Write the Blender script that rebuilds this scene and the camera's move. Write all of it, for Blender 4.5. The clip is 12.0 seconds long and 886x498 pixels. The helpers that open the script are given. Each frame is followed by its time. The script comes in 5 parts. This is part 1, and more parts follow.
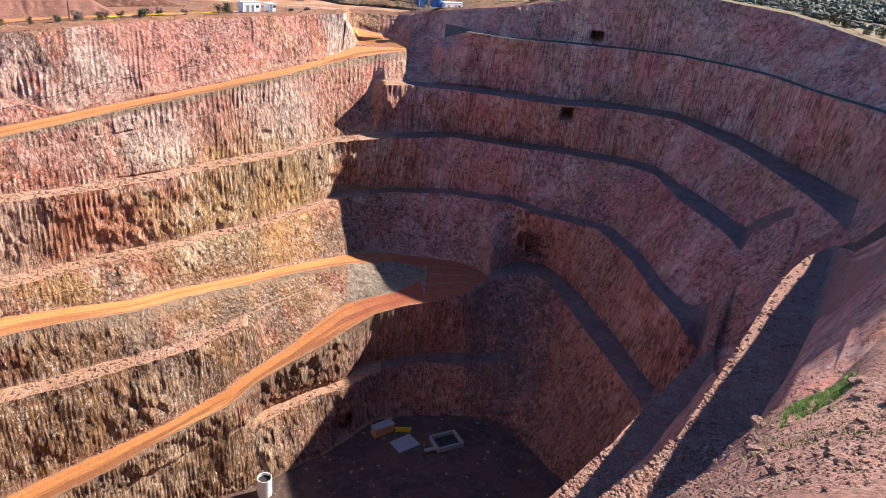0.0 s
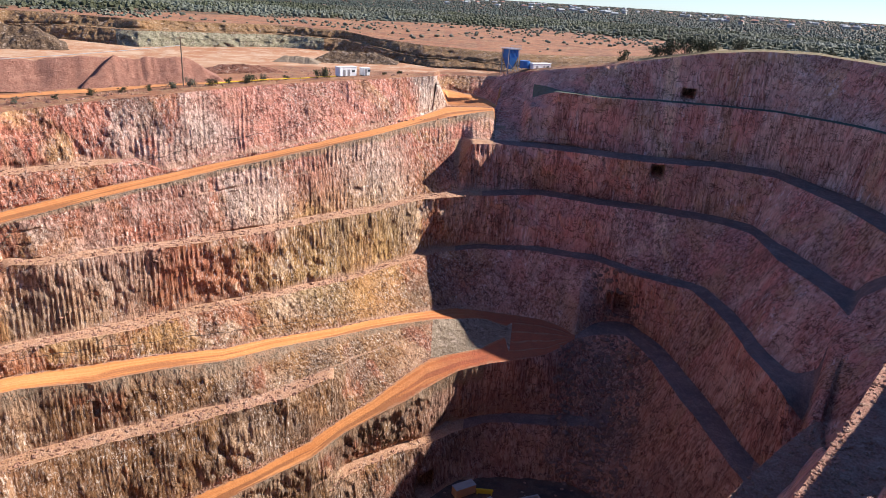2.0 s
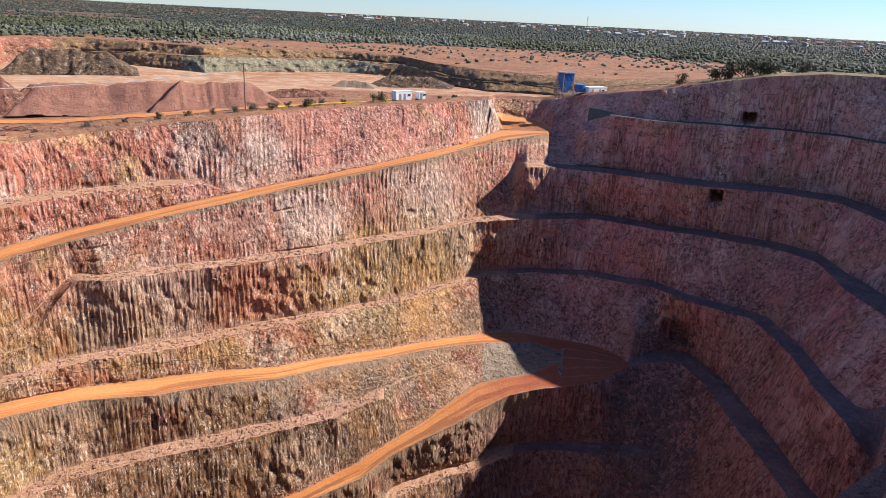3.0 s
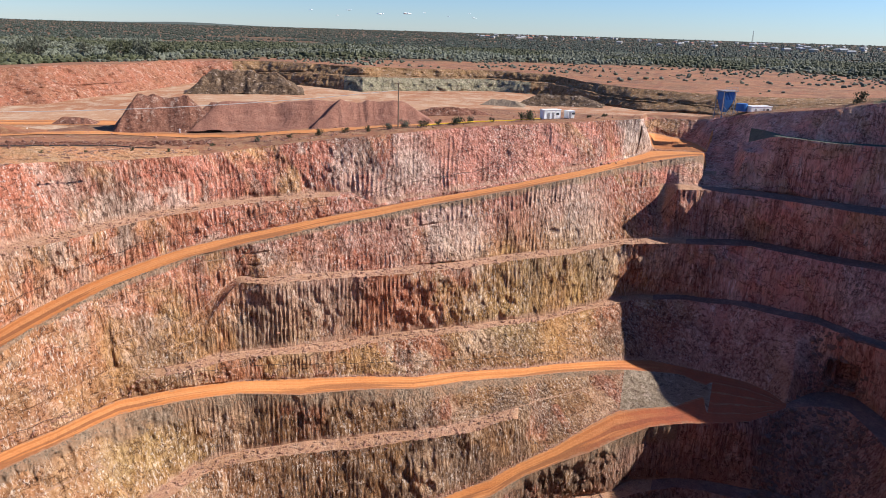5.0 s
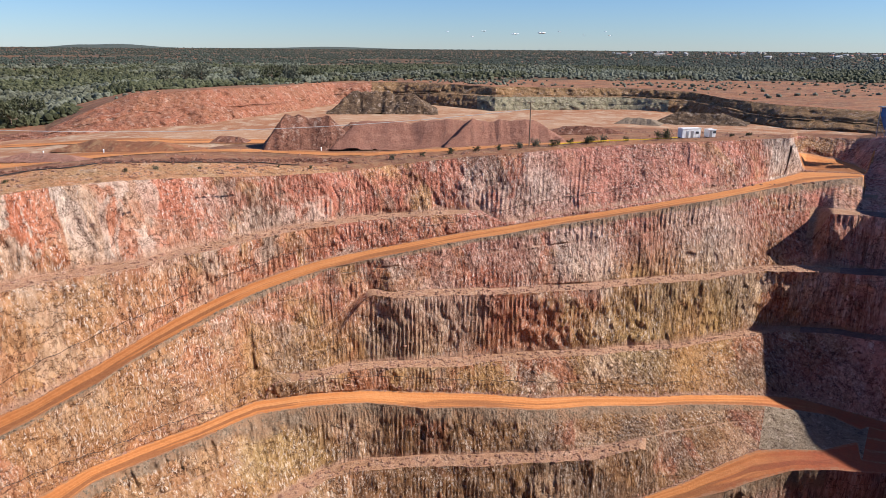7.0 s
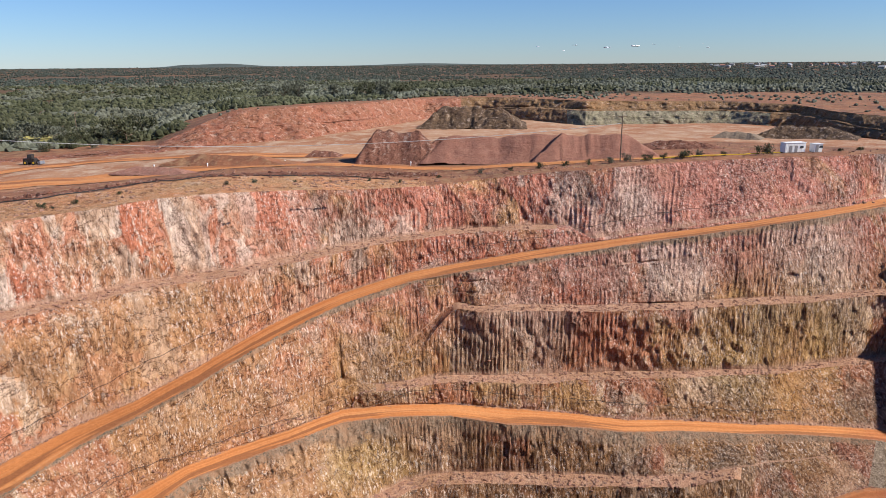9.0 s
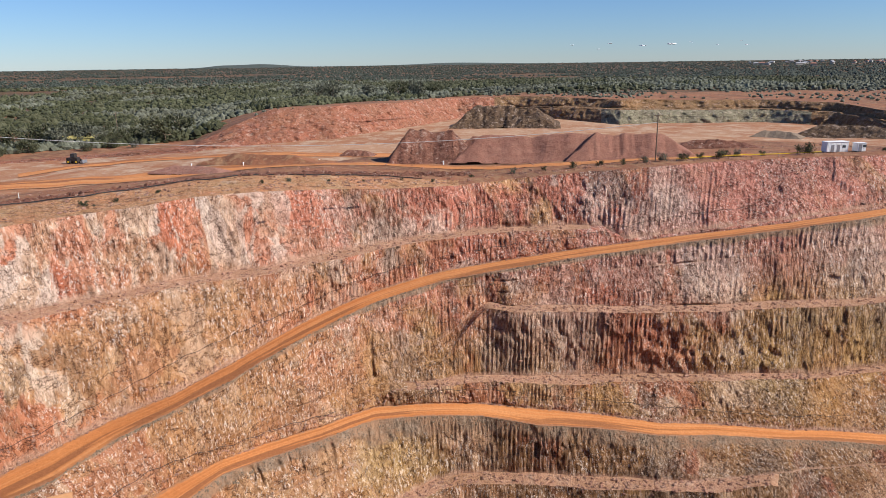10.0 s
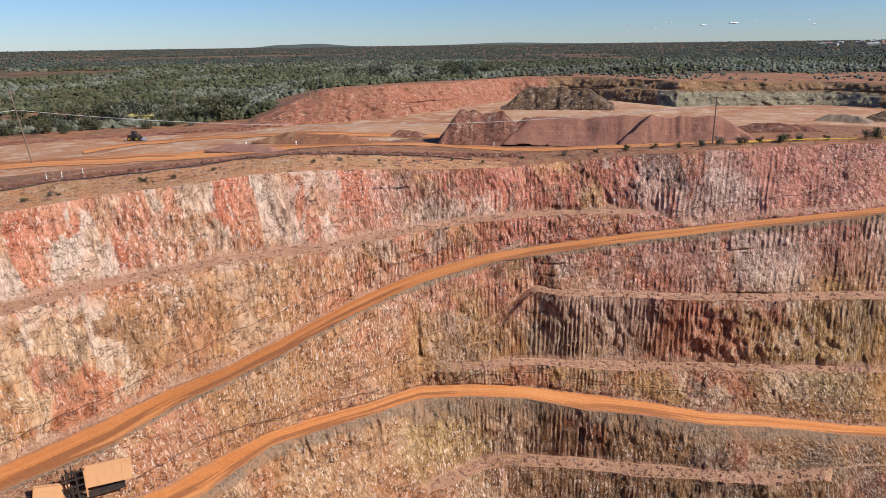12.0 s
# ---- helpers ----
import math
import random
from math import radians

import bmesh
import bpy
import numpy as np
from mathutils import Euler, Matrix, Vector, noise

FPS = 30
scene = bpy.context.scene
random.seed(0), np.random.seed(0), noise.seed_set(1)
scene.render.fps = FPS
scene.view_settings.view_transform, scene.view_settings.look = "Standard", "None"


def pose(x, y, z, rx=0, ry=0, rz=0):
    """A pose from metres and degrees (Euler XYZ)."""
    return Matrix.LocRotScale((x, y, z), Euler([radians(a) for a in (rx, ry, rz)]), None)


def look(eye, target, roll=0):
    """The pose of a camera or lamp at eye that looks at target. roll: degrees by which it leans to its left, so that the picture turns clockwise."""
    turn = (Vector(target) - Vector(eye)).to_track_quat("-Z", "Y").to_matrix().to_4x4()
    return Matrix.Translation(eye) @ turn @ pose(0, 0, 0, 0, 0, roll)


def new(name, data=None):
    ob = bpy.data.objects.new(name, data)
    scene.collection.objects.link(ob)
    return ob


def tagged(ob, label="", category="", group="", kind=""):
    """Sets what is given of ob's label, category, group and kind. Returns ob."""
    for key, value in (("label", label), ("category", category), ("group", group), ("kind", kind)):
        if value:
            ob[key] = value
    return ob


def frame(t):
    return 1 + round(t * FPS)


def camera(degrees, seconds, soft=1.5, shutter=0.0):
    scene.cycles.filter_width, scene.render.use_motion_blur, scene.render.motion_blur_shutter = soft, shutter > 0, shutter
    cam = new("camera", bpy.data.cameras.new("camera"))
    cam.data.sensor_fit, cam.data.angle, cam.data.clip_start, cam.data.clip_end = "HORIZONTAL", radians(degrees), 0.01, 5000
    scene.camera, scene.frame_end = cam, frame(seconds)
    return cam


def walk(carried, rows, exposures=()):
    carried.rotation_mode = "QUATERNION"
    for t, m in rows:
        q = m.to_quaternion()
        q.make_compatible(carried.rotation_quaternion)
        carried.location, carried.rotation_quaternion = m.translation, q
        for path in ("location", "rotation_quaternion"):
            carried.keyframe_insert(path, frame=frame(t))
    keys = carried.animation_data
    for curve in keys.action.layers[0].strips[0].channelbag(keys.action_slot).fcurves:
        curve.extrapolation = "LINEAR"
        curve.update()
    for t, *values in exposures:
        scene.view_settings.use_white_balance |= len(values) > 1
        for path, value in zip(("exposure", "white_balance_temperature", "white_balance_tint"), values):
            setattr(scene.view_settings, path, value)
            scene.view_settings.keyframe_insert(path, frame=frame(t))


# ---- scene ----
cam = camera(65.4, 12.0, 0.5)
EYE = 26.0
# seconds, then the turn of the camera, which stands on the lookout
TURNS = [
    (0.0, 65.55, -5.11, 2.32),
    (0.5, 66.28, -4.75, 4.13),
    (1.0, 67.27, -4.27, 5.88),
    (1.5, 68.48, -3.79, 7.54),
    (2.0, 69.73, -3.36, 9.26),
    (2.5, 70.85, -3.03, 11.21),
    (4.5, 72.35, -2.10, 22.59),
    (5.0, 72.38, -1.70, 25.63),
    (5.5, 72.48, -1.35, 28.47),
    (6.0, 72.73, -1.01, 31.18),
    (6.5, 73.17, -0.68, 33.78),
    (7.0, 73.71, -0.39, 36.25),
    (7.5, 74.23, -0.10, 38.49),
    (9.5, 74.91, 0.65, 44.79),
    (10.0, 74.88, 0.81, 46.12),
    (10.5, 74.83, 0.91, 47.44),
    (11.0, 74.63, 0.91, 48.65),
    (11.5, 74.18, 0.86, 49.64),
    (12.0, 73.39, 0.75, 50.30),
]
walk(cam, [(t, pose(0, 0, EYE, rx, ry, rz)) for t, rx, ry, rz in TURNS], [(0.0, 1.32), (1.0, 1.25), (2.5, 1.05), (4.0, 0.87), (5.5, 0.74), (7.5, 0.6), (9.5, 0.49), (12.0, 0.45)])

# ---- light ----
SUN_BEARING, SUN_HEIGHT = 62.0, 36.2
world = bpy.data.worlds.new("sky")
scene.world = world
world.use_nodes = True
wn = world.node_tree.nodes
sky = wn.new("ShaderNodeTexSky")
sky.sky_type = "NISHITA"
sky.sun_disc = False
sky.sun_elevation, sky.sun_rotation = radians(SUN_HEIGHT), radians(SUN_BEARING)
sky.air_density, sky.dust_density, sky.ozone_density = 1.0, 0.0, 6.5
cool = wn.new("ShaderNodeMix")
cool.data_type, cool.blend_type = "RGBA", "MULTIPLY"
cool.inputs[0].default_value = 1.0
cool.inputs[7].default_value = (0.68, 0.81, 1.05, 1)
world.node_tree.links.new(sky.outputs[0], cool.inputs[6])
world.node_tree.links.new(cool.outputs[2], wn["Background"].inputs[0])
wn["Background"].inputs[1].default_value = 0.078
sun = new("sun", bpy.data.lights.new("sun", "SUN"))
sun.data.energy, sun.data.angle, sun.data.color = 5.0, radians(0.5), (1.0, 0.955, 0.89)
sun.matrix_world = look((300 * math.sin(radians(SUN_BEARING)), 300 * math.cos(radians(SUN_BEARING)), 300 * math.tan(radians(SUN_HEIGHT))), (0, 0, 0))

# ---- materials ----
class Nodes:
    """A short way to write a node material in world metres."""

    def __init__(self, name, roughness=0.9, metal=0.0):
        self.mat = bpy.data.materials.new(name)
        self.mat.use_nodes = True
        self.tree = self.mat.node_tree
        self.bsdf = self.tree.nodes["Principled BSDF"]
        self.bsdf.inputs["Roughness"].default_value = roughness
        self.bsdf.inputs["Metallic"].default_value = metal
        self.bsdf.inputs["Specular IOR Level"].default_value = 0.25
        self.place = self.tree.nodes.new("ShaderNodeTexCoord").outputs["Object"]

    def link(self, a, b):
        self.tree.links.new(a, b)

    def noise(self, scale, detail=4.0, rough=0.6, stretch=(1, 1, 1), shift=(0, 0, 0), warp=0.0):
        m = self.tree.nodes.new("ShaderNodeMapping")
        m.inputs["Scale"].default_value = stretch
        m.inputs["Location"].default_value = shift
        self.link(self.place, m.inputs["Vector"])
        n = self.tree.nodes.new("ShaderNodeTexNoise")
        n.inputs["Scale"].default_value, n.inputs["Detail"].default_value = scale, detail
        n.inputs["Roughness"].default_value, n.inputs["Distortion"].default_value = rough, warp
        self.link(m.outputs[0], n.inputs["Vector"])
        return n.outputs[0]

    def cells(self, scale, stretch=(1, 1, 1), out="Distance"):
        m = self.tree.nodes.new("ShaderNodeMapping")
        m.inputs["Scale"].default_value = stretch
        self.link(self.place, m.inputs["Vector"])
        n = self.tree.nodes.new("ShaderNodeTexVoronoi")
        n.inputs["Scale"].default_value = scale
        self.link(m.outputs[0], n.inputs["Vector"])
        return n.outputs[out]

    def step(self, value, lo, hi):
        n = self.tree.nodes.new("ShaderNodeMapRange")
        n.inputs[1].default_value, n.inputs[2].default_value = lo, hi
        self.link(value, n.inputs[0])
        return n.outputs[0]

    def math(self, op, a, b):
        n = self.tree.nodes.new("ShaderNodeMath")
        n.operation = op
        for i, v in enumerate((a, b)):
            if isinstance(v, (int, float)):
                n.inputs[i].default_value = v
            else:
                self.link(v, n.inputs[i])
        return n.outputs[0]

    def ramp(self, value, stops):
        n = self.tree.nodes.new("ShaderNodeValToRGB")
        while len(n.color_ramp.elements) < len(stops):
            n.color_ramp.elements.new(0.5)
        for e, (p, c) in zip(n.color_ramp.elements, stops):
            e.position, e.color = p, (*c, 1)
        self.link(value, n.inputs[0])
        return n.outputs[0]

    def mix(self, fac, a, b, kind="MIX"):
        n = self.tree.nodes.new("ShaderNodeMix")
        n.data_type, n.blend_type = "RGBA", kind
        for i, v in ((0, fac), (6, a), (7, b)):
            if isinstance(v, (int, float)):
                n.inputs[i].default_value = v
            elif isinstance(v, tuple):
                n.inputs[i].default_value = (*v, 1)
            else:
                self.link(v, n.inputs[i])
        return n.outputs[2]

    def axis(self, which):
        n = self.tree.nodes.new("ShaderNodeSeparateXYZ")
        self.link(self.place, n.inputs[0])
        return n.outputs[which]

    def bump(self, height, strength, distance):
        n = self.tree.nodes.new("ShaderNodeBump")
        n.inputs["Strength"].default_value, n.inputs["Distance"].default_value = strength, distance
        self.link(height, n.inputs["Height"])
        old = self.bsdf.inputs["Normal"]
        if old.is_linked:
            self.link(old.links[0].from_socket, n.inputs["Normal"])
        self.link(n.outputs[0], old)

    def done(self, colour):
        if isinstance(colour, tuple):
            self.bsdf.inputs["Base Color"].default_value = (*colour, 1)
        else:
            self.link(colour, self.bsdf.inputs["Base Color"])
        return self.mat


def rock_material(name, bank=False):
    """Weathered pit rock: salmon red and bleached near the top, golden and brown further down, maroon to the east; broken in the west, drill-fluted in the north."""
    n = Nodes(name)
    plain_place = n.place
    # a wandering place, so that bands and blocks bend
    shake = n.tree.nodes.new("ShaderNodeTexNoise")
    shake.inputs["Scale"].default_value, shake.inputs["Detail"].default_value = 0.16, 4.0
    n.link(n.place, shake.inputs["Vector"])
    move = n.tree.nodes.new("ShaderNodeVectorMath")
    move.operation = "MULTIPLY_ADD"
    n.link(shake.outputs["Color"], move.inputs[0])
    move.inputs[1].default_value = (7.0, 7.0, 5.0)
    n.link(n.place, move.inputs[2])
    bent = move.outputs[0]
    height, north, eastward = n.axis("Z"), n.axis("Y"), n.axis("X")
    patch = n.noise(0.055, 6, 0.62, (1, 1, 0.8), (40, 11, 5), 0.8)
    fluted = n.step(n.math("ADD", north, n.math("MULTIPLY", patch, 60.0)), 98.0, 132.0)
    n.place = bent
    big = n.noise(0.022, 5, 0.6, (1, 1, 1.6))
    level = n.math("ADD", n.math("ADD", n.math("MULTIPLY", height, 0.0125), n.math("MULTIPLY", big, 0.55)), 0.62)
    # northern walls: pink red over brown and ochre
    deep = n.ramp(level, [(0.0, (0.36, 0.19, 0.07)), (0.22, (0.45, 0.235, 0.085)), (0.36, (0.55, 0.285, 0.105)), (0.47, (0.50, 0.205, 0.095)),
                          (0.6, (0.60, 0.185, 0.105)), (0.75, (0.66, 0.205, 0.13)), (1.0, (0.68, 0.27, 0.18))])
    north_rock = n.mix(n.math("MULTIPLY", n.step(patch, 0.49, 0.60), 0.8), deep, (0.60, 0.34, 0.12))
    north_rock = n.mix(n.math("MULTIPLY", n.step(n.noise(0.05, 6, 0.57, (1, 1, 0.5), (3, 70, 9)), 0.525, 0.57), 0.7), north_rock, (0.55, 0.15, 0.085))
    north_rock = n.mix(n.math("MULTIPLY", n.step(n.noise(0.06, 6, 0.57, (1, 1, 0.7), (30, 7, 29)), 0.54, 0.575), 0.75), north_rock, (0.84, 0.64, 0.54))
    north_rock = n.mix(n.math("MULTIPLY", n.step(n.noise(0.07, 6, 0.57, (1, 1, 0.6), (9, 41, 3)), 0.54, 0.58), 0.65), north_rock, (0.22, 0.135, 0.095))
    # western walls: golden, with cream, pink and brown
    west_rock = n.mix(n.step(n.noise(0.045, 6, 0.57, (1, 1, 0.75), (14, 5, 61)), 0.42, 0.56), (0.72, 0.375, 0.165), (0.60, 0.275, 0.115))
    west_rock = n.mix(n.math("MULTIPLY", n.step(n.noise(0.06, 6, 0.57, (1, 1, 0.6), (71, 2, 8)), 0.52, 0.555), 0.85), west_rock, (0.84, 0.59, 0.38))
    west_rock = n.mix(n.math("MULTIPLY", n.step(n.noise(0.07, 6, 0.57, (1, 1, 0.5), (8, 22, 38)), 0.535, 0.565), 0.8), west_rock, (0.66, 0.215, 0.11))
    west_rock = n.mix(n.math("MULTIPLY", n.step(n.noise(0.08, 6, 0.57, (1, 1, 0.6), (4, 62, 18)), 0.55, 0.58), 0.6), west_rock, (0.27, 0.15, 0.08))
    west_rock = n.mix(n.math("MULTIPLY", n.step(n.noise(0.11, 6, 0.57, (1, 1, 0.5), (25, 12, 2)), 0.545, 0.575), 0.65), west_rock, (0.92, 0.78, 0.66))
    west_rock = n.mix(n.math("MULTIPLY", n.step(n.math("ADD", height, n.math("MULTIPLY", patch, 8.0)), -28.0, -38.0), 0.6), west_rock, (0.47, 0.215, 0.11))
    north_rock = n.mix(n.step(height, -46.0, -60.0), north_rock, n.mix(1.0, north_rock, (0.72, 0.64, 0.58), "MULTIPLY"))
    # above the upper bench: salmon with clustered white bands
    top_rock = n.mix(n.step(n.noise(0.05, 5, 0.6, (1, 1, 0.5), (7, 7, 70)), 0.44, 0.56), (0.72, 0.21, 0.10), (0.76, 0.34, 0.20))
    n.place = plain_place
    band = n.noise(0.13, 6, 0.57, (1, 1, 0.2), (2, 31, 7), 0.9)
    cluster = n.step(n.noise(0.03, 4, 0.6, (1, 1, 0.2), (12, 3, 17), 0.5), 0.38, 0.60)
    top_rock = n.mix(n.math("MULTIPLY", n.step(n.math("ADD", band, n.math("MULTIPLY", cluster, 0.13)), 0.585, 0.625), 0.85), top_rock, (0.88, 0.75, 0.64))
    top_rock = n.mix(n.math("MULTIPLY", n.step(n.noise(0.12, 6, 0.57, (1, 1, 0.3), (52, 3, 7), 0.9), 0.545, 0.58), 0.6), top_rock, (0.72, 0.46, 0.28))
    west_rock = n.mix(n.step(n.math("ADD", height, n.math("MULTIPLY", patch, 5.0)), -17.5, -12.5), west_rock, top_rock)
    west = n.mix(n.step(n.math("ADD", north, n.math("MULTIPLY", patch, 90.0)), 105.0, 150.0), west_rock, north_rock)
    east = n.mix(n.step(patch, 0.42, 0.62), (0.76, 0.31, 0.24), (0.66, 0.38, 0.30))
    east = n.mix(n.math("MULTIPLY", n.step(n.noise(0.10, 6, 0.6, (1, 1, 0.35), (9, 9, 19), 0.8), 0.50, 0.60), 0.75), east, (0.84, 0.56, 0.44))
    east = n.mix(n.math("MULTIPLY", n.step(n.noise(0.07, 6, 0.6, (1, 1, 0.45), (29, 49, 1), 0.8), 0.53, 0.60), 0.75), east, (0.42, 0.16, 0.125))
    east = n.mix(n.math("MULTIPLY", n.step(n.noise(0.055, 6, 0.6, (1, 1, 0.6), (59, 4, 41), 0.8), 0.54, 0.60), 0.65), east, (0.62, 0.36, 0.20))
    # lime streaks run down the wall, a pale worn strip under the adits
    lime = n.math("MULTIPLY", n.step(n.noise(0.7, 6, 0.7, (1, 1, 0.07), (1, 19, 6), 0.4), 0.55, 0.63), n.step(n.noise(0.045, 4, 0.6, (1, 1, 0.8), (6, 6, 44)), 0.50, 0.58))
    east = n.mix(n.math("MULTIPLY", lime, 0.75), east, (0.92, 0.78, 0.70))
    across_strip = n.math("ABSOLUTE", n.math("SUBTRACT", n.math("ADD", eastward, n.math("MULTIPLY", n.noise(0.3, 5, 0.7), 3.0)), 38.8), 0.0)
    worn = n.math("MULTIPLY", n.step(across_strip, 2.3, 1.4), n.math("MULTIPLY", n.step(height, -46.0, -40.0), n.step(n.noise(0.5, 5, 0.7, (1, 1, 0.5), (4, 4, 14)), 0.36, 0.52)))
    east = n.mix(n.math("MULTIPLY", n.math("MULTIPLY", worn, n.step(north, 150.0, 170.0)), 0.9), east, (0.95, 0.66, 0.44))
    # deep-pit shade put into the colour: east rock darkens with depth
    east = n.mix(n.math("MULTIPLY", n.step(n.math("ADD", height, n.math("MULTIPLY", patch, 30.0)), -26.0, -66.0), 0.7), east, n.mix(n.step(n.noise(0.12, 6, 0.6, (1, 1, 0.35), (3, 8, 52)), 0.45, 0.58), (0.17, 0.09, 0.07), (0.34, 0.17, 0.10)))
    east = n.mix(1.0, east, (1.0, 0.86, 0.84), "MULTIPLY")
    # outcrops of other rock: bearing, distance, level, size, colour, how plain
    for b, d, h, size, tone, much in ((-9.8, 244, -6, 12, (0.98, 0.88, 0.80), 0.85), (-17, 186, -42, 22, (0.54, 0.36, 0.13), 0.6), (-34, 168, -27, 20, (0.52, 0.13, 0.08), 0.6), (-21, 205, -6, 34, (0.70, 0.27, 0.21), 0.6),
                                      (-14, 180, -54, 12, (0.60, 0.31, 0.11), 0.6), (-37, 155, -39, 14, (0.60, 0.46, 0.41), 0.55), (-27, 186, -8, 9, (0.84, 0.66, 0.58), 0.7), (-24, 176, -26, 11, (0.82, 0.64, 0.56), 0.65),
                                      (-14, 200, -22, 14, (0.80, 0.60, 0.48), 0.5), (-52, 140, -62, 13, (0.60, 0.42, 0.16), 0.6), (-68, 134, -27, 22, (0.58, 0.30, 0.125), 0.6)):
        far_off = n.tree.nodes.new("ShaderNodeVectorMath")
        far_off.operation = "DISTANCE"
        n.link(n.place, far_off.inputs[0])
        far_off.inputs[1].default_value = (d * math.sin(radians(b)), d * math.cos(radians(b)), h)
        ragged = n.math("ADD", far_off.outputs["Value"], n.math("MULTIPLY", patch, size * 1.6))
        west = n.mix(n.math("MULTIPLY", n.step(ragged, size * 1.95, size * 1.5), much), west, tone)
    # ochre strata lower down
    lower = n.step(n.math("ADD", height, n.math("MULTIPLY", patch, 30.0)), -8.0, -32.0)
    west = n.mix(n.math("MULTIPLY", lower, 0.75), west, n.mix(1.0, west, (1.0, 0.95, 0.68), "MULTIPLY"))
    west = n.mix(1.0, west, (0.79, 0.735, 0.69), "MULTIPLY")
    side = n.step(n.math("ADD", eastward, n.math("MULTIPLY", n.noise(0.05, 6, 0.57), 40.0)), -12.0, 12.0)
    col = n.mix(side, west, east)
    # grain and broken blocks, stronger in some places than in others
    broken = n.step(n.noise(0.04, 5, 0.6, (1, 1, 0.8), (77, 5, 13)), 0.40, 0.60)
    broken = n.math("ADD", n.math("MULTIPLY", broken, 0.7), 0.3)
    col = n.mix(n.step(n.noise(1.0, 8, 0.78, (1, 1, 0.32), (3, 1, 8)), 0.38, 0.50), n.mix(1.0, col, (0.72, 0.66, 0.63), "MULTIPLY"), n.mix(0.10, col, (0.95, 0.74, 0.56)))
    n.place = bent
    block = n.cells(0.42, (1, 1, 0.6), "Color")
    col = n.mix(n.math("MULTIPLY", n.step(block, 0.15, 0.55), 1.0), n.mix(1.0, col, (0.87, 0.83, 0.81), "MULTIPLY"), col)
    seam = n.math("ABSOLUTE", n.math("SUBTRACT", n.noise(0.15, 6, 0.62, (1, 1, 1.7), (6, 26, 3)), 0.5), 0.0)
    col = n.mix(n.math("MULTIPLY", n.step(seam, 0.014, 0.006), 0.85), col, n.mix(1.0, col, (0.28, 0.22, 0.20), "MULTIPLY"))
    seam_b = n.math("ABSOLUTE", n.math("SUBTRACT", n.noise(0.34, 6, 0.7, (1, 1, 0.8), (16, 6, 31)), 0.5), 0.0)
    col = n.mix(n.math("MULTIPLY", n.math("MULTIPLY", n.step(seam_b, 0.020, 0.010), n.step(side, 1.3, 0.0)), 0.7), col, n.mix(1.0, col, (0.34, 0.28, 0.26), "MULTIPLY"))
    n.place = plain_place
    # small dark hollows, their shadow painted into the colour
    pit = n.step(n.noise(1.7, 6, 0.72, (1, 1, 0.28), (11, 3, 27), 0.5), 0.565, 0.595)
    col = n.mix(n.math("MULTIPLY", n.math("MULTIPLY", n.math("MULTIPLY", pit, broken), n.step(side, 1.8, 0.0)), 0.85), col, n.mix(1.0, col, (0.27, 0.20, 0.19), "MULTIPLY"))
    chip = n.step(n.noise(1.7, 6, 0.72, (1, 1, 0.3), (2, 13, 7), 0.6), 0.57, 0.60)
    col = n.mix(n.math("MULTIPLY", n.math("MULTIPLY", n.math("MULTIPLY", chip, broken), n.step(side, 1.6, 0.0)), 0.9), col, n.mix(0.6, col, (0.98, 0.80, 0.64)))
    fleck = n.step(n.noise(2.4, 5, 0.7, (1, 1, 0.35), (21, 33, 9), 0.3), 0.57, 0.61)
    col = n.mix(n.math("MULTIPLY", n.math("MULTIPLY", fleck, n.math("MULTIPLY", n.step(side, 1.0, 0.0), n.step(n.noise(0.07, 5, 0.6, (1, 1, 0.8), (51, 3, 2)), 0.44, 0.56))), 0.85), col, n.mix(0.7, col, (0.94, 0.82, 0.72)))
    # drill flutes, with groove shade and lit ribs painted into the colour
    groove = n.noise(1.0, 4, 0.6, (1.5, 1.5, 0.13), (14, 23, 1), 0.55)
    where = n.math("MULTIPLY", fluted, n.step(n.noise(0.09, 4, 0.6, (1, 1, 1), (5, 15, 25)), 0.36, 0.52))
    col = n.mix(n.math("MULTIPLY", n.math("MULTIPLY", n.step(groove, 0.50, 0.58), where), 0.62), col, n.mix(1.0, col, (0.36, 0.30, 0.29), "MULTIPLY"))
    col = n.mix(n.math("MULTIPLY", n.math("MULTIPLY", n.step(groove, 0.47, 0.40), where), 0.28), col, n.mix(0.5, col, (0.92, 0.76, 0.66)))
    streak = n.step(n.noise(0.6, 6, 0.72, (1, 1, 0.16), (17, 9, 2), 0.7), 0.55, 0.64)
    col = n.mix(n.math("MULTIPLY", n.math("MULTIPLY", streak, broken), 0.6), col, n.mix(1.0, col, (0.42, 0.35, 0.33), "MULTIPLY"))
    n.bump(n.noise(0.9, 8, 0.75, (1, 1, 0.33), warp=0.3), 1.0, 0.7)
    n.bump(n.noise(3.0, 6, 0.75, (1, 1, 0.4)), 1.0, 0.3)
    n.bump(n.math("MULTIPLY", groove, where), 1.0, 0.7)
    # spilled rock at the foot of each face, and gravel pushed over the road's edge
    uv = n.tree.nodes.new("ShaderNodeUVMap").outputs[0]
    n.place = uv
    down = n.axis("Y")
    n.place = plain_place
    ragged = n.math("MULTIPLY", n.math("SUBTRACT", n.noise(0.16, 6, 0.7, (1, 1, 1), (33, 44, 5)), 0.5), 0.55)
    pebble = n.step(n.cells(2.2, out="Color"), 0.1, 0.9)
    foot = n.step(n.math("ADD", down, n.math("MULTIPLY", ragged, 0.5)), 0.92, 0.985)
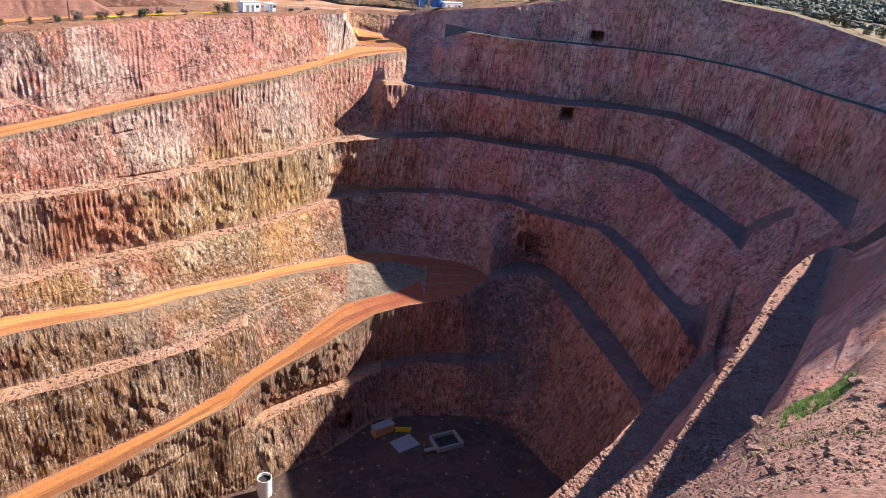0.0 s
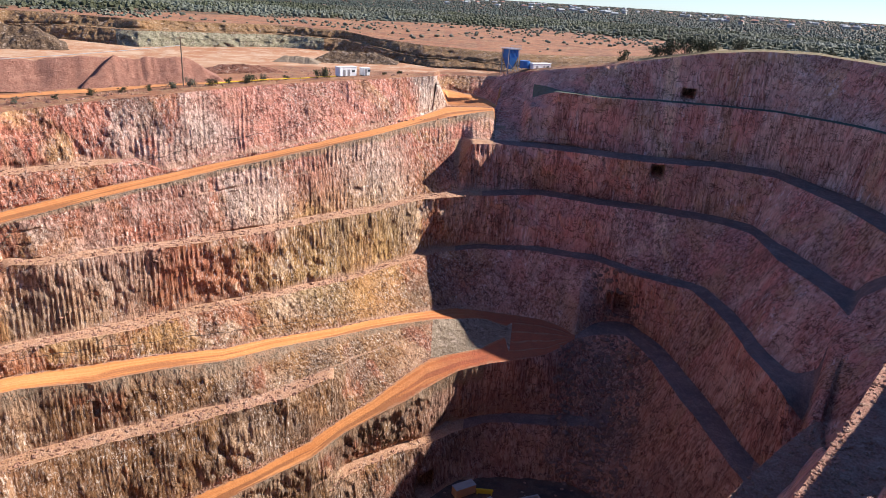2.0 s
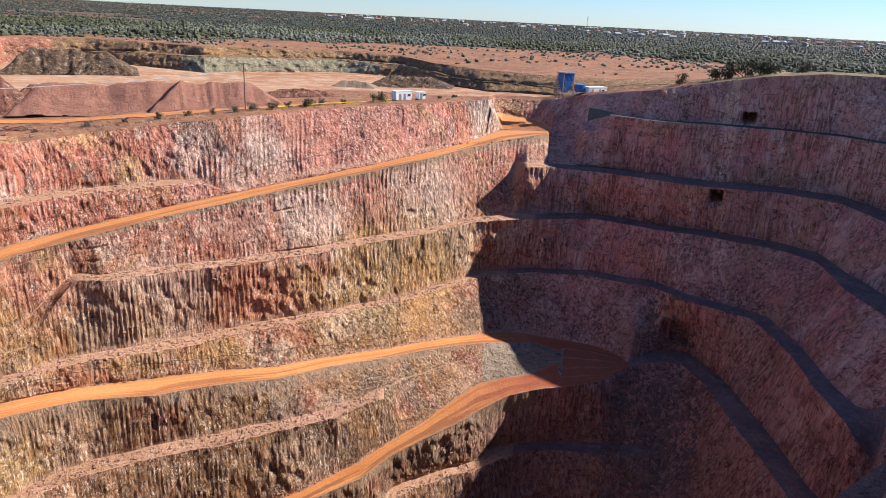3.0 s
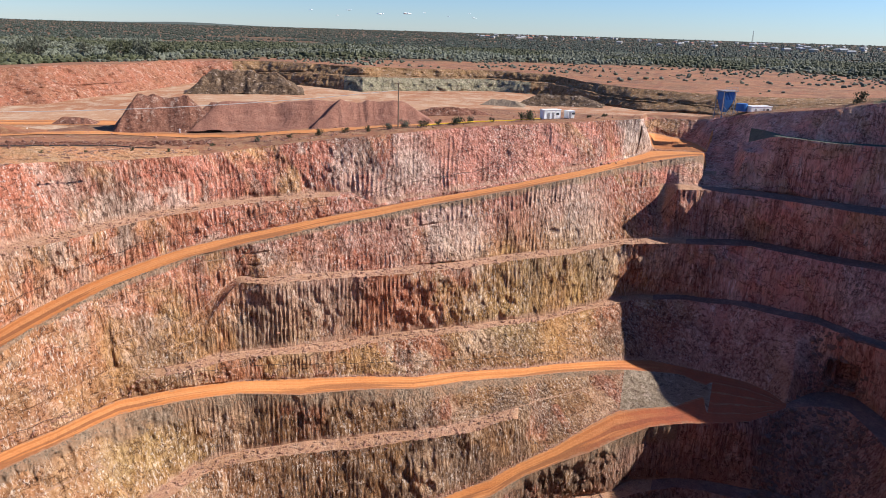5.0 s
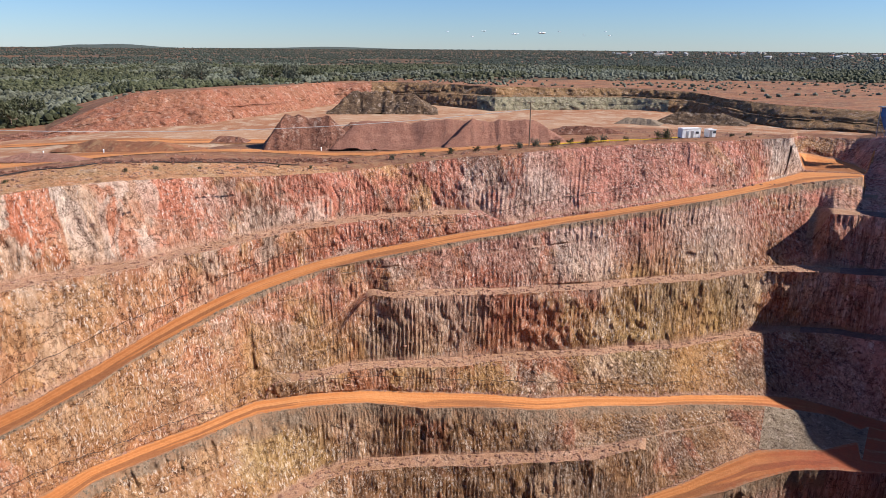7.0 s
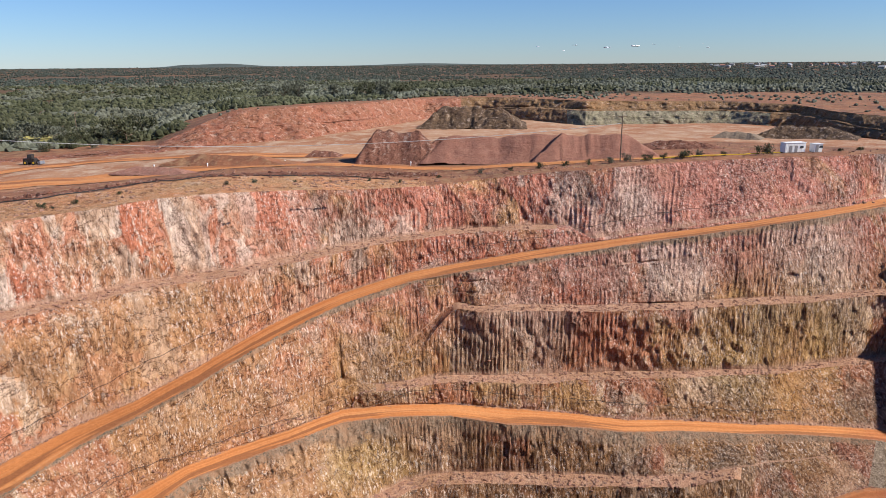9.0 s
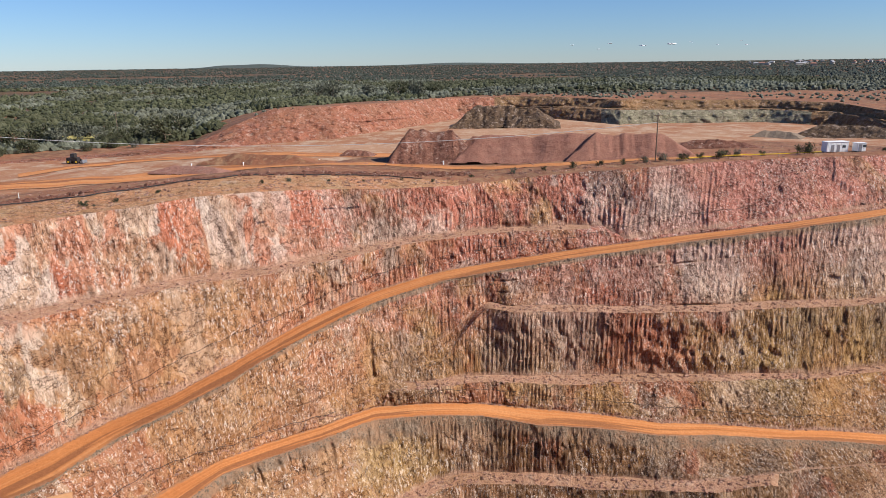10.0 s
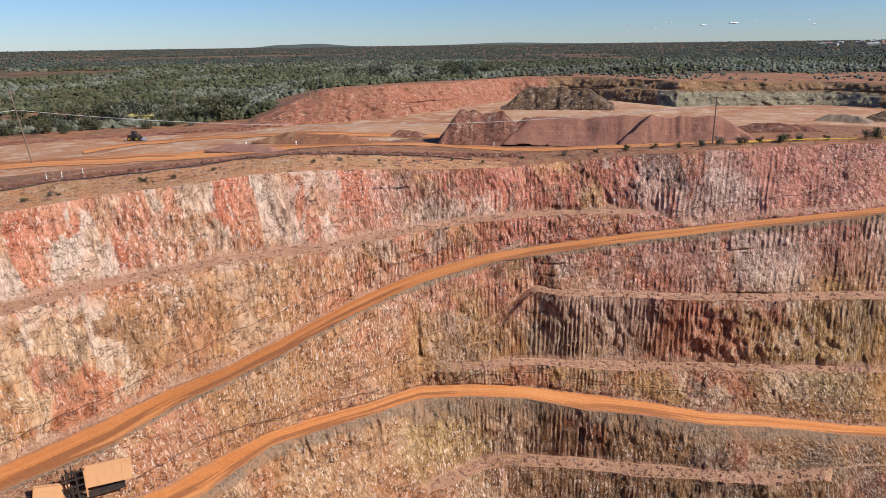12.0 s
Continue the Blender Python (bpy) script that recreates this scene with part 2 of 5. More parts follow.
    col = n.mix(n.math("MULTIPLY", foot, 0.8), col, n.mix(pebble, (0.34, 0.19, 0.125), (0.58, 0.36, 0.25)))
    if bank:
        spill = n.step(n.math("ADD", down, ragged), 0.32, 0.20)
        grit = n.mix(n.step(n.noise(0.25, 5, 0.7, shift=(3, 8, 1)), 0.40, 0.62), n.mix(pebble, (0.16, 0.105, 0.07), (0.37, 0.265, 0.185)), (0.36, 0.205, 0.12))
        col = n.mix(n.math("MULTIPLY", spill, 0.92), col, grit)
    return n.done(col)


def gravel_material(name, light, dark, accent, coarse=False):
    """Broken stone lying on benches and slopes."""
    n = Nodes(name)
    col = n.mix(n.step(n.noise(0.09, 6, 0.65), 0.35, 0.68), light, dark)
    col = n.mix(n.math("MULTIPLY", n.step(n.noise(0.5, 6, 0.7, shift=(9, 2, 4)), 0.48, 0.7), 0.6), col, accent)
    col = n.mix(n.step(n.cells(4.5, out="Color"), 0.1, 0.9), n.mix(1.0, col, (0.6, 0.57, 0.55), "MULTIPLY"), col)
    if coarse:
        gap = n.step(n.noise(0.45, 6, 0.75, (1, 1, 1.3), (21, 2, 6), 0.5), 0.54, 0.58)
        col = n.mix(n.math("MULTIPLY", gap, 0.7), col, n.mix(1.0, col, (0.35, 0.28, 0.27), "MULTIPLY"))
        lump = n.step(n.noise(0.4, 6, 0.75, (1, 1, 1.3), (1, 12, 16), 0.5), 0.56, 0.60)
        col = n.mix(n.math("MULTIPLY", lump, 0.6), col, n.mix(0.5, col, (0.80, 0.62, 0.50)))
        n.bump(n.noise(0.35, 7, 0.75), 1.0, 2.0)
    n.bump(n.cells(4.5), 0.6, 0.12)
    n.bump(n.noise(1.1, 8, 0.72), 0.8, 0.5)
    return n.done(col)


def dirt_material(name, a, b, c, size=0.05):
    """Packed red and orange earth."""
    n = Nodes(name, 0.95)
    col = n.mix(n.step(n.noise(size, 7, 0.7, warp=1.0), 0.42, 0.58), a, b)
    col = n.mix(n.math("MULTIPLY", n.step(n.noise(size * 6, 7, 0.75, shift=(5, 5, 5), warp=0.5), 0.48, 0.62), 0.75), col, c)
    col = n.mix(n.step(n.noise(1.5, 5, 0.7), 0.3, 0.7), n.mix(1.0, col, (0.75, 0.72, 0.7), "MULTIPLY"), col)
    n.bump(n.noise(0.8, 8, 0.7), 0.7, 0.5)
    return n.done(col)


def road_material(name):
    """Driven orange earth: streaks and wheel tracks along the road, gravel at its sides."""
    n = Nodes(name, 0.95)
    uv = n.tree.nodes.new("ShaderNodeUVMap").outputs[0]
    world_place, n.place = n.place, uv
    track = n.noise(1.0, 5, 0.6, (0.012, 7.0, 1), warp=0.2)
    wide = n.noise(1.0, 4, 0.55, (0.02, 2.3, 1), (5, 3, 0), 0.2)
    across = n.axis("Y")
    n.place = world_place
    col = n.mix(n.step(n.noise(0.07, 6, 0.65, warp=0.5), 0.36, 0.66), (0.61, 0.24, 0.078), (0.53, 0.19, 0.058))
    col = n.mix(n.math("MULTIPLY", n.step(track, 0.46, 0.62), 0.55), col, (0.66, 0.33, 0.14))
    damp = n.math("MULTIPLY", n.step(wide, 0.47, 0.52), n.step(n.math("ADD", across, n.math("MULTIPLY", wide, 0.5)), 0.74, 0.80))
    col = n.mix(n.math("MULTIPLY", damp, 0.8), col, (0.27, 0.105, 0.045))
    col = n.mix(n.math("MULTIPLY", n.step(track, 0.44, 0.36), 0.5), col, (0.40, 0.155, 0.055))
    # shade over the hairpin put into the colour: darker, redder road
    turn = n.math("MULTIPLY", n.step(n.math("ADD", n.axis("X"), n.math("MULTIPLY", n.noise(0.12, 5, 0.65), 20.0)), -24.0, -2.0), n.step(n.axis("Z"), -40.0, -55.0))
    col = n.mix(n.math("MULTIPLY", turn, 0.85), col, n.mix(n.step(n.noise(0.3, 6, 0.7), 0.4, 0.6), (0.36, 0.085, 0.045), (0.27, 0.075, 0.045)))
    side = n.step(n.math("ADD", n.math("ABSOLUTE", n.math("SUBTRACT", across, 0.5), 0.0), n.math("MULTIPLY", n.noise(0.35, 6, 0.7, shift=(8, 1, 3)), 0.3)), 0.54, 0.60)
    col = n.mix(n.math("MULTIPLY", side, n.step(n.noise(0.9, 5, 0.7), 0.35, 0.6)), col, (0.37, 0.20, 0.115))
    col = n.mix(n.step(n.noise(1.5, 5, 0.7), 0.3, 0.7), n.mix(1.0, col, (0.78, 0.75, 0.73), "MULTIPLY"), col)
    n.bump(n.noise(0.8, 8, 0.7), 0.6, 0.35)
    return n.done(col)


def plain(name, colour, roughness=0.7, metal=0.0, wear=(0.2, 0.12, 0.08), amount=0.35):
    n = Nodes(name, roughness, metal)
    col = n.mix(n.math("MULTIPLY", n.step(n.noise(0.9, 6, 0.7), 0.5, 0.75), amount), colour, wear)
    n.bump(n.noise(6, 4), 0.2, 0.03)
    return n.done(col)


def leaf_material(name, a, b, c):
    n = Nodes(name, 0.75)
    g = n.tree.nodes.new("ShaderNodeNewGeometry").outputs["Random Per Island"]
    col = n.ramp(g, [(0.0, a), (0.45, b), (0.8, c), (1.0, a)])
    col = n.mix(n.step(n.noise(0.006, 5, 0.6), 0.4, 0.62), col, n.mix(1.0, col, (1.25, 1.3, 1.35), "MULTIPLY"))
    return n.done(col)


ROCK, ROCK_BANK = rock_material("pit_rock"), rock_material("pit_rock_under_road", True)
GRAVEL = gravel_material("bench_gravel", (0.54, 0.30, 0.19), (0.42, 0.23, 0.13), (0.64, 0.44, 0.31))
GRAVEL_GREY = gravel_material("grey_berm_gravel", (0.29, 0.215, 0.15), (0.21, 0.155, 0.11), (0.37, 0.28, 0.20))
# bench gravel again, toned down for the benches that lie in shade
GRAVEL_SHADED = gravel_material("shaded_bench_gravel", (0.32, 0.185, 0.15), (0.20, 0.12, 0.10), (0.50, 0.30, 0.22))
BANK = gravel_material("pale_grey_bank_gravel", (0.42, 0.32, 0.23), (0.32, 0.24, 0.17), (0.52, 0.43, 0.33), True)
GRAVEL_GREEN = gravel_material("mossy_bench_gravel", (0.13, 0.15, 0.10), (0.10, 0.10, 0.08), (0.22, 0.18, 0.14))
GRAVEL_PINK = gravel_material("pink_gravel", (0.42, 0.205, 0.145), (0.31, 0.145, 0.105), (0.50, 0.33, 0.24))
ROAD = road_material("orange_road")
YARD = dirt_material("red_yard_earth", (0.32, 0.13, 0.065), (0.19, 0.085, 0.05), (0.38, 0.235, 0.125), 0.045)
PALE = dirt_material("pale_quarry_floor", (0.46, 0.255, 0.145), (0.36, 0.155, 0.075), (0.58, 0.44, 0.31), 0.018)
RED_WALL = gravel_material("red_quarry_rubble", (0.46, 0.165, 0.095), (0.36, 0.155, 0.085), (0.62, 0.36, 0.25), True)
OCHRE_WALL = gravel_material("ochre_quarry_rock", (0.38, 0.215, 0.095), (0.25, 0.155, 0.08), (0.44, 0.21, 0.10), True)
GREEN_WALL = gravel_material("grey_green_rock", (0.36, 0.32, 0.20), (0.26, 0.22, 0.14), (0.45, 0.39, 0.28), True)
RUBBLE = gravel_material("orange_brow_rubble", (0.72, 0.32, 0.15), (0.60, 0.35, 0.17), (0.80, 0.56, 0.35), True)
DRY = dirt_material("dry_grass_earth", (0.23, 0.17, 0.085), (0.16, 0.13, 0.06), (0.30, 0.20, 0.11), 0.08)
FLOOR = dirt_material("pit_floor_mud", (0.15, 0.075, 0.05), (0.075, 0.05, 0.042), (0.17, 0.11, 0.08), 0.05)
PLAIN = dirt_material("scrub_plain", (0.085, 0.062, 0.034), (0.21, 0.105, 0.055), (0.055, 0.052, 0.028), 0.012)
BUSH = leaf_material("scrub_leaves", (0.030, 0.032, 0.013), (0.050, 0.051, 0.022), (0.080, 0.077, 0.040))

# ---- noise and meshes ----
TABLE = np.random.RandomState(7).rand(64, 64, 64).astype(np.float32)


def vnoise(x, y, z):
    """Smooth lattice noise from 0 to 1, period 64."""
    x, y, z = np.broadcast_arrays(x, y, z)
    i, j, k = np.floor(x).astype(int), np.floor(y).astype(int), np.floor(z).astype(int)
    u, v, w = x - i, y - j, z - k
    u, v, w = u * u * (3 - 2 * u), v * v * (3 - 2 * v), w * w * (3 - 2 * w)
    out = 0
    for a in (0, 1):
        for b in (0, 1):
            for c in (0, 1):
                t = TABLE[(i + a) % 64, (j + b) % 64, (k + c) % 64]
                out = out + t * (u if a else 1 - u) * (v if b else 1 - v) * (w if c else 1 - w)
    return out


def fbm(x, y, z, octaves=4):
    out, amp, tot = 0, 1.0, 0
    for o in range(octaves):
        s = 2.0 ** o
        out = out + amp * vnoise(x * s + 13.7 * o, y * s + 5.1 * o, z * s + 9.3 * o)
        tot += amp
        amp *= 0.55
    return out / tot - 0.5


def sheet(name, grid, material, label="", category="", kind="structure", smooth=True, uv=False):
    """A mesh from a grid of points, rows by columns."""
    rows, cols = grid.shape[:2]
    idx = np.arange(rows * cols).reshape(rows, cols)
    f = np.stack([idx[:-1, :-1], idx[:-1, 1:], idx[1:, 1:], idx[1:, :-1]], -1).reshape(-1, 4)
    me = bpy.data.meshes.new(name)
    me.vertices.add(rows * cols)
    me.vertices.foreach_set("co", grid.reshape(-1).astype(np.float32))
    me.loops.add(f.size)
    me.loops.foreach_set("vertex_index", f.reshape(-1).astype(np.int32))
    me.polygons.add(len(f))
    me.polygons.foreach_set("loop_start", np.arange(0, f.size, 4, dtype=np.int32))
    me.polygons.foreach_set("use_smooth", np.full(len(f), smooth))
    me.update(calc_edges=True)
    if uv:
        run = np.concatenate([[0], np.cumsum(np.linalg.norm(np.diff(grid[rows // 2], axis=0), axis=1))])
        both = np.stack(np.broadcast_arrays(run[None, :], np.linspace(0, 1, rows)[:, None]), -1).reshape(-1, 2)
        me.uv_layers.new(name="UVMap").data.foreach_set("uv", both[f.reshape(-1)].reshape(-1).astype(np.float32))
    me.materials.append(material)
    return tagged(new(name, me), label, category, "", kind)


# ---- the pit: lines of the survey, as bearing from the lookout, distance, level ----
B = np.concatenate([np.arange(-104, -90, 0.4), np.arange(-90, -60, 0.1), np.arange(-60, -46, 0.08), np.arange(-46, -4, 0.055), np.arange(-4, 34, 0.13), np.arange(34, 46.1, 0.25)])
B = B[np.concatenate([[True], np.diff(B) > 0.03])]
NB = len(B)


def line(points, soft=0.5):
    """Distance and level at every bearing; not a number outside the line's own stretch."""
    p = np.array(points, float)
    r, z = (np.interp(B, p[:, 0], p[:, c], left=np.nan, right=np.nan) for c in (1, 2))
    return np.stack([r, z], -1)


def level(z, pairs):
    return line([(b, r, z) for b, r in pairs])


def joined(*lines):
    out = np.full((NB, 2), np.nan)
    for l in lines:
        out = np.where(np.isnan(out), l, out)
    return out


RIM = line([(-104, 130, -2), (-84, 142, -1.6), (-78, 146, -1.5), (-70.5, 149, -1.0), (-66, 153, -0.7), (-61.7, 156.5, -1.1), (-55, 165, -2.9), (-50, 172, -4.5), (-45, 179, -5.2), (-40.3, 186, -4.6), (-29, 195, -2),
            (-23.7, 206, -1.4), (-15, 223, -0.6), (-9.5, 239, 0), (-9.25, 278, -3.6), (-5.4, 277, -3.2), (-2.1, 262, 1.4), (0.6, 248, 4.4), (3.2, 240, 6.6), (7.3, 239, 10.3), (11.3, 241, 13.4), (15, 243, 15.2),
            (18.6, 245, 15.3), (23.6, 237, 14.1), (27.5, 220, 12), (30, 211, 10.6), (36, 190, 12), (46, 160, 17)])
UPPER = ([(-104, 122), (-85, 137), (-81, 140), (-73, 143), (-67, 148), (-61, 150), (-55, 159), (-44.4, 176), (-35.6, 183), (-33, 184)],
         [(-104, 115), (-85, 130), (-81, 134), (-73, 138), (-67, 142), (-61, 144), (-55, 153), (-44.4, 170), (-35.6, 178), (-33, 180)])
EAST_1 = ([(-2, 241.1), (3.6, 232.3), (10.2, 238.1), (16.6, 240.1), (22.9, 226.5), (26.9, 205.1), (31.3, 191.5), (36, 171.1), (46, 116.6)],
      [(-2, 237.2), (3.6, 228.4), (10.2, 233.3), (16.6, 235.2), (22.9, 221.6), (26.9, 200.2), (31.3, 186.6), (36, 161.4), (46, 106.9)])
ROAD_1 = [(-104, 42), (-87, 39), (-74, 36), (-63, 31.5), (-55, 28), (-48, 25), (-38, 22), (-26, 18.5), (-15, 14.5), (-4, 10.5)]


def road(levels, pairs):
    l = np.array(levels)
    return line([(b, r, -np.interp(b, l[:, 0], l[:, 1])) for b, r in pairs])


R1I = joined(road(ROAD_1, [(-104, 116.3), (-87, 122.0), (-83, 123.0), (-79, 125.0), (-74.4, 129.0), (-69.7, 130.4), (-64.8, 136.0), (-57.2, 150.4), (-52.2, 158.6), (-46.3, 165.9), (-40.1, 170.3), (-31.1, 179.9), (-23, 191.4), (-18.9, 199.5), (-14.6, 212.5), (-12.5, 221), (-10.5, 234), (-9.0, 246), (-8.5, 252), (-7.6, 252), (-5.6, 250), (-4.3, 246)]))
R1O = road(ROAD_1, [(-104, 106.4), (-87.4, 114.0), (-83.5, 114.0), (-79.2, 115.0), (-74.6, 121.0), (-69.9, 123.4), (-64.9, 127.9), (-57.3, 141.2), (-52.3, 150.4), (-46.3, 157.7), (-40.1, 162.0), (-31, 171.6), (-23, 183.2), (-18.8, 190.9), (-14.5, 202.5), (-11.5, 215), (-8.35, 228.7), (-6.2, 236.8), (-4.3, 243)])
# where the upper bench runs into the road
MERGE = []
for out, up, start in ((0.8, 0.8, 184.0), (0.4, 0.4, 180.0)):
    low = np.where(((B > -31) & (B < -9.5))[:, None], R1I + (out, up), np.nan)
    MERGE.append(joined(low, line([(-33, start, -16.5), (-30.9, 179.9 + out, -20.0 + up)])))
# the end of the upper wall, round which the road climbs out of the pit
SPUR_BACK = line([(-9.48, 241, -0.4), (-9.3, 268, -8), (-8.4, 272, -8.5), (-7.6, 271, -9), (-6.2, 268, -9.6), (-5.2, 262, -10), (-4.3, 248, -10.4)])
SPUR_TOP = line([(-9.48, 240, -0.2), (-9.2, 242, -2.3), (-8.8, 247, -6.6), (-8.45, 252.5, -11.5), (-7.6, 252.3, -11.7), (-5.6, 250.3, -11), (-4.3, 246.3, -10.5)])
E2_LEVEL = [(-10, 17.6), (-6, 17.8), (0, 18.8), (17, 18.8), (25, 20.8), (31, 21), (32.4, 17.5), (34, 8), (36, -2.5), (46, -12)]
E2 = ([(-7.2, 223.0), (-6.1, 224.0), (-4.1, 227), (-0.6, 232.0), (4.1, 229.8), (8.7, 228.8), (13.2, 233.7), (17.6, 234.0), (22.1, 220.6), (26.5, 201.0), (30.8, 183.0), (32.4, 166), (34, 152), (36, 142), (46, 106)],
      [(-7.2, 219.0), (-6.1, 216.5), (-4.1, 220.5), (-0.5, 223.1), (4.2, 220.0), (8.8, 219.0), (13.3, 223.9), (17.8, 222.3), (22.3, 204.7), (26.9, 181.0), (30.6, 161.0), (31.5, 150), (32.4, 147), (34, 139), (36, 131), (46, 98)])
E3_LEVEL = [(-47, 30), (-43, 30.5), (-32, 32), (-23, 33), (-14, 33.6), (-6, 33), (0, 33.2), (20, 33.5), (26, 35), (30, 35)]
E3 = ([(-47, 156.5), (-42.6, 159.5), (-40.7, 158.3), (-31.8, 163.6), (-23, 176.0), (-14.3, 195.3), (-10.2, 208.5), (-6.5, 214.5), (-0.2, 226.4), (4.7, 222.3), (9.4, 223.3), (14.1, 222.3), (16.9, 219.4), (18.9, 205.7), (23.9, 184.4), (27.2, 174.0), (28.6, 166.0)],
      [(-47, 152.5), (-42.6, 154.8), (-40.7, 153.7), (-31.7, 158.9), (-23, 170.2), (-14.3, 189.4), (-10.1, 203.7), (-6.3, 208.8), (-0.1, 219.5), (4.7, 215.5), (9.5, 215.5), (14.2, 214.5), (17, 209.6), (19.2, 189.2), (24.3, 169.8), (28.4, 160.0)])
E4_LEVEL = [(-53, 45), (-43, 46), (-34, 47.5), (-23, 48.7), (-14, 49.8), (-6, 50.5), (0, 49), (20, 49), (25, 50.5), (30, 50.5)]
E4 = ([(-52.7, 142.1), (-50.3, 145.3), (-42.8, 150.7), (-33.7, 156.7), (-22.6, 169.0), (-16, 180.7), (-13.3, 190.4), (-8.7, 207.4), (-4.7, 214.1), (0.3, 213.6), (5.3, 212.7), (8.3, 205.8), (14.3, 200.9), (17, 186.2), (19.4, 169.5), (22.8, 156.6), (25, 150.0)],
      [(-52.7, 138.3), (-50.3, 141.6), (-42.9, 146.9), (-33.7, 151.9), (-22.6, 165.1), (-15.9, 177.8), (-13.3, 186.4), (-8.4, 203.4), (-4.6, 210.0), (0.3, 208.7), (5.4, 206.8), (8.4, 199.9), (13.4, 196.0), (16.2, 180.3), (18.6, 163.7), (22.3, 146.4), (25, 140.0)])
ROAD_2 = [(-104, 41), (-75, 46), (-63, 48), (-56, 48.5), (-49, 49), (-37, 52.5), (-22, 56.5), (-10, 61.5), (-3, 65.8), (10, 66.5), (30, 67)]
R2I = road(ROAD_2, [(-104, 93.4), (-75.5, 112.5), (-66.3, 126.0), (-62.1, 130.4), (-57.6, 134.7), (-52.8, 141.8), (-47.9, 143.4), (-42.9, 145.8), (-37.8, 147.2), (-27.4, 151.5), (-17.4, 165.8), (-9.2, 185.0), (-6.4, 192.3), (-2.3, 195.6), (1.3, 195), (3.2, 192), (4.4, 187.5), (6, 199), (7.5, 203), (9.1, 203.0), (11.9, 192.0), (15, 175.0), (18, 160.0), (20, 151.0), (24, 140.0)])
R2O = road(ROAD_2, [(-104, 85.3), (-72.9, 107.3), (-66.6, 120.2), (-62.2, 124.5), (-57.7, 128.9), (-52.9, 136.0), (-48, 137.6), (-43, 140.0), (-37.8, 139.5), (-27.3, 145.7), (-17.3, 160.9), (-8.7, 180.1), (-3.8, 189.5), (-1.6, 186.6)])
ROAD_3 = [(-45, 84), (-35, 80), (-28, 77), (-18, 73.5), (-8, 68.5), (-1, 66), (10, 66.5), (30, 67)]
R3I = road(ROAD_3, [(-45, 127.2), (-34.8, 128.9), (-30, 129.8), (-25, 132.1), (-19.8, 138.8), (-13.8, 151.5), (-8.7, 168.7), (-4, 173.6), (-1.6, 181.9)])
R3O = road(ROAD_3, [(-45, 120.5), (-35.1, 122.2), (-30.3, 123.1), (-25.1, 127.3), (-19.8, 132.0), (-17, 138.5), (-10.6, 149.0), (-5.9, 161.4), (-3.4, 164.7), (-0.3, 168), (2, 173), (3.6, 180), (4.4, 185.5), (6, 190), (7.5, 193), (8.8, 194.0), (11.1, 183.0), (14.3, 164.0), (17.5, 150.0), (19.4, 142.0), (24, 130.0)])
B4 = [(-55, 64), (-45, 64), (-25, 63), (-15, 61)]
B4I = road(B4, [(-55, 123.2), (-51, 129.0), (-47.3, 135.8), (-43.1, 138.2), (-32.5, 138.3), (-27.2, 140.1), (-22, 144.4), (-15.1, 154.2)])
B4O = road(B4, [(-55, 119.4), (-50.6, 125.3), (-46.9, 132.0), (-43.2, 134.3), (-32.5, 133.4), (-27.1, 136.2), (-21.9, 139.4), (-15.1, 150.3)])
B5I = level(-84, [(-18.3, 138), (-14.5, 146), (-11.2, 151), (-9, 154), (-6.9, 161), (-3, 167), (4, 172), (9, 176)])
B5O = level(-84, [(-18.4, 134), (-14.5, 141), (-11.2, 147), (-8.7, 150), (-6.6, 156), (-3, 163), (4, 166), (9, 172)])
FLOOR_EDGE = line([(-104, 60, -75), (-60, 100, -90), (-40, 118, -98), (-15.7, 133, -98), (-9.4, 143, -98), (-4.9, 155, -98), (-0.3, 159, -98), (5.5, 161, -98), (8.5, 158, -98), (11.1, 151, -98), (15, 140, -96), (20, 132, -86), (25, 128, -66), (29, 140, -38),
                   (31.5, 147, -21.5), (32.4, 140, -18), (34, 126, -8), (36, 120, 2), (46, 90, 9)])
# the near side, which falls from the lookout
NEAR_FLOOR = line([(-104, 50, -70), (-60, 75, -90), (-15, 92, -98), (5, 95, -98), (12, 92, -96), (17, 100, -84), (22, 108, -62), (26, 120, -42), (29, 128, -30), (31.5, 146, -21.5), (32.4, 130, -17), (34, 112, -7), (36, 104, 2), (46, 75, 9)])
NB_O = line([(-104, 40, -36), (-60, 45, -36), (0, 50, -36), (8, 57, -36), (12, 64, -36), (15.5, 72, -36), (18.5, 81, -36), (21.1, 94, -36), (24.7, 116, -36), (26.2, 119, -36)])
NB_I = line([(-104, 37, -36), (-60, 41, -36), (0, 46, -36), (8, 53, -36), (12, 58, -36), (15.5, 65, -36), (18.6, 70, -36), (22.2, 82, -36), (24.3, 97, -36), (26.2, 117, -36)])
NA_O = line([(-104, 32, -21), (-60, 34, -21), (0, 38, -21), (15, 46, -21), (18.6, 53, -21), (22.1, 60, -21), (24.2, 67, -21), (25.5, 77, -21), (26.7, 89, -21), (27.3, 98, -21), (28.3, 118, -21), (29.6, 134, -21), (31.3, 145, -21), (32.4, 122, -16), (34, 100, -6), (36, 92, 1.5), (46, 62, 9)])
NA_I = line([(-104, 29, -21), (-60, 31, -21), (0, 34, -21), (15, 41, -21), (18.6, 46, -21), (22.1, 50, -21), (26, 58, -21), (27.4, 63, -21), (29.9, 74, -21), (31.1, 88, -21), (31.6, 107, -21), (32.6, 96, -14), (34, 88, -6), (36, 82, 0.5), (46, 56, 8)])
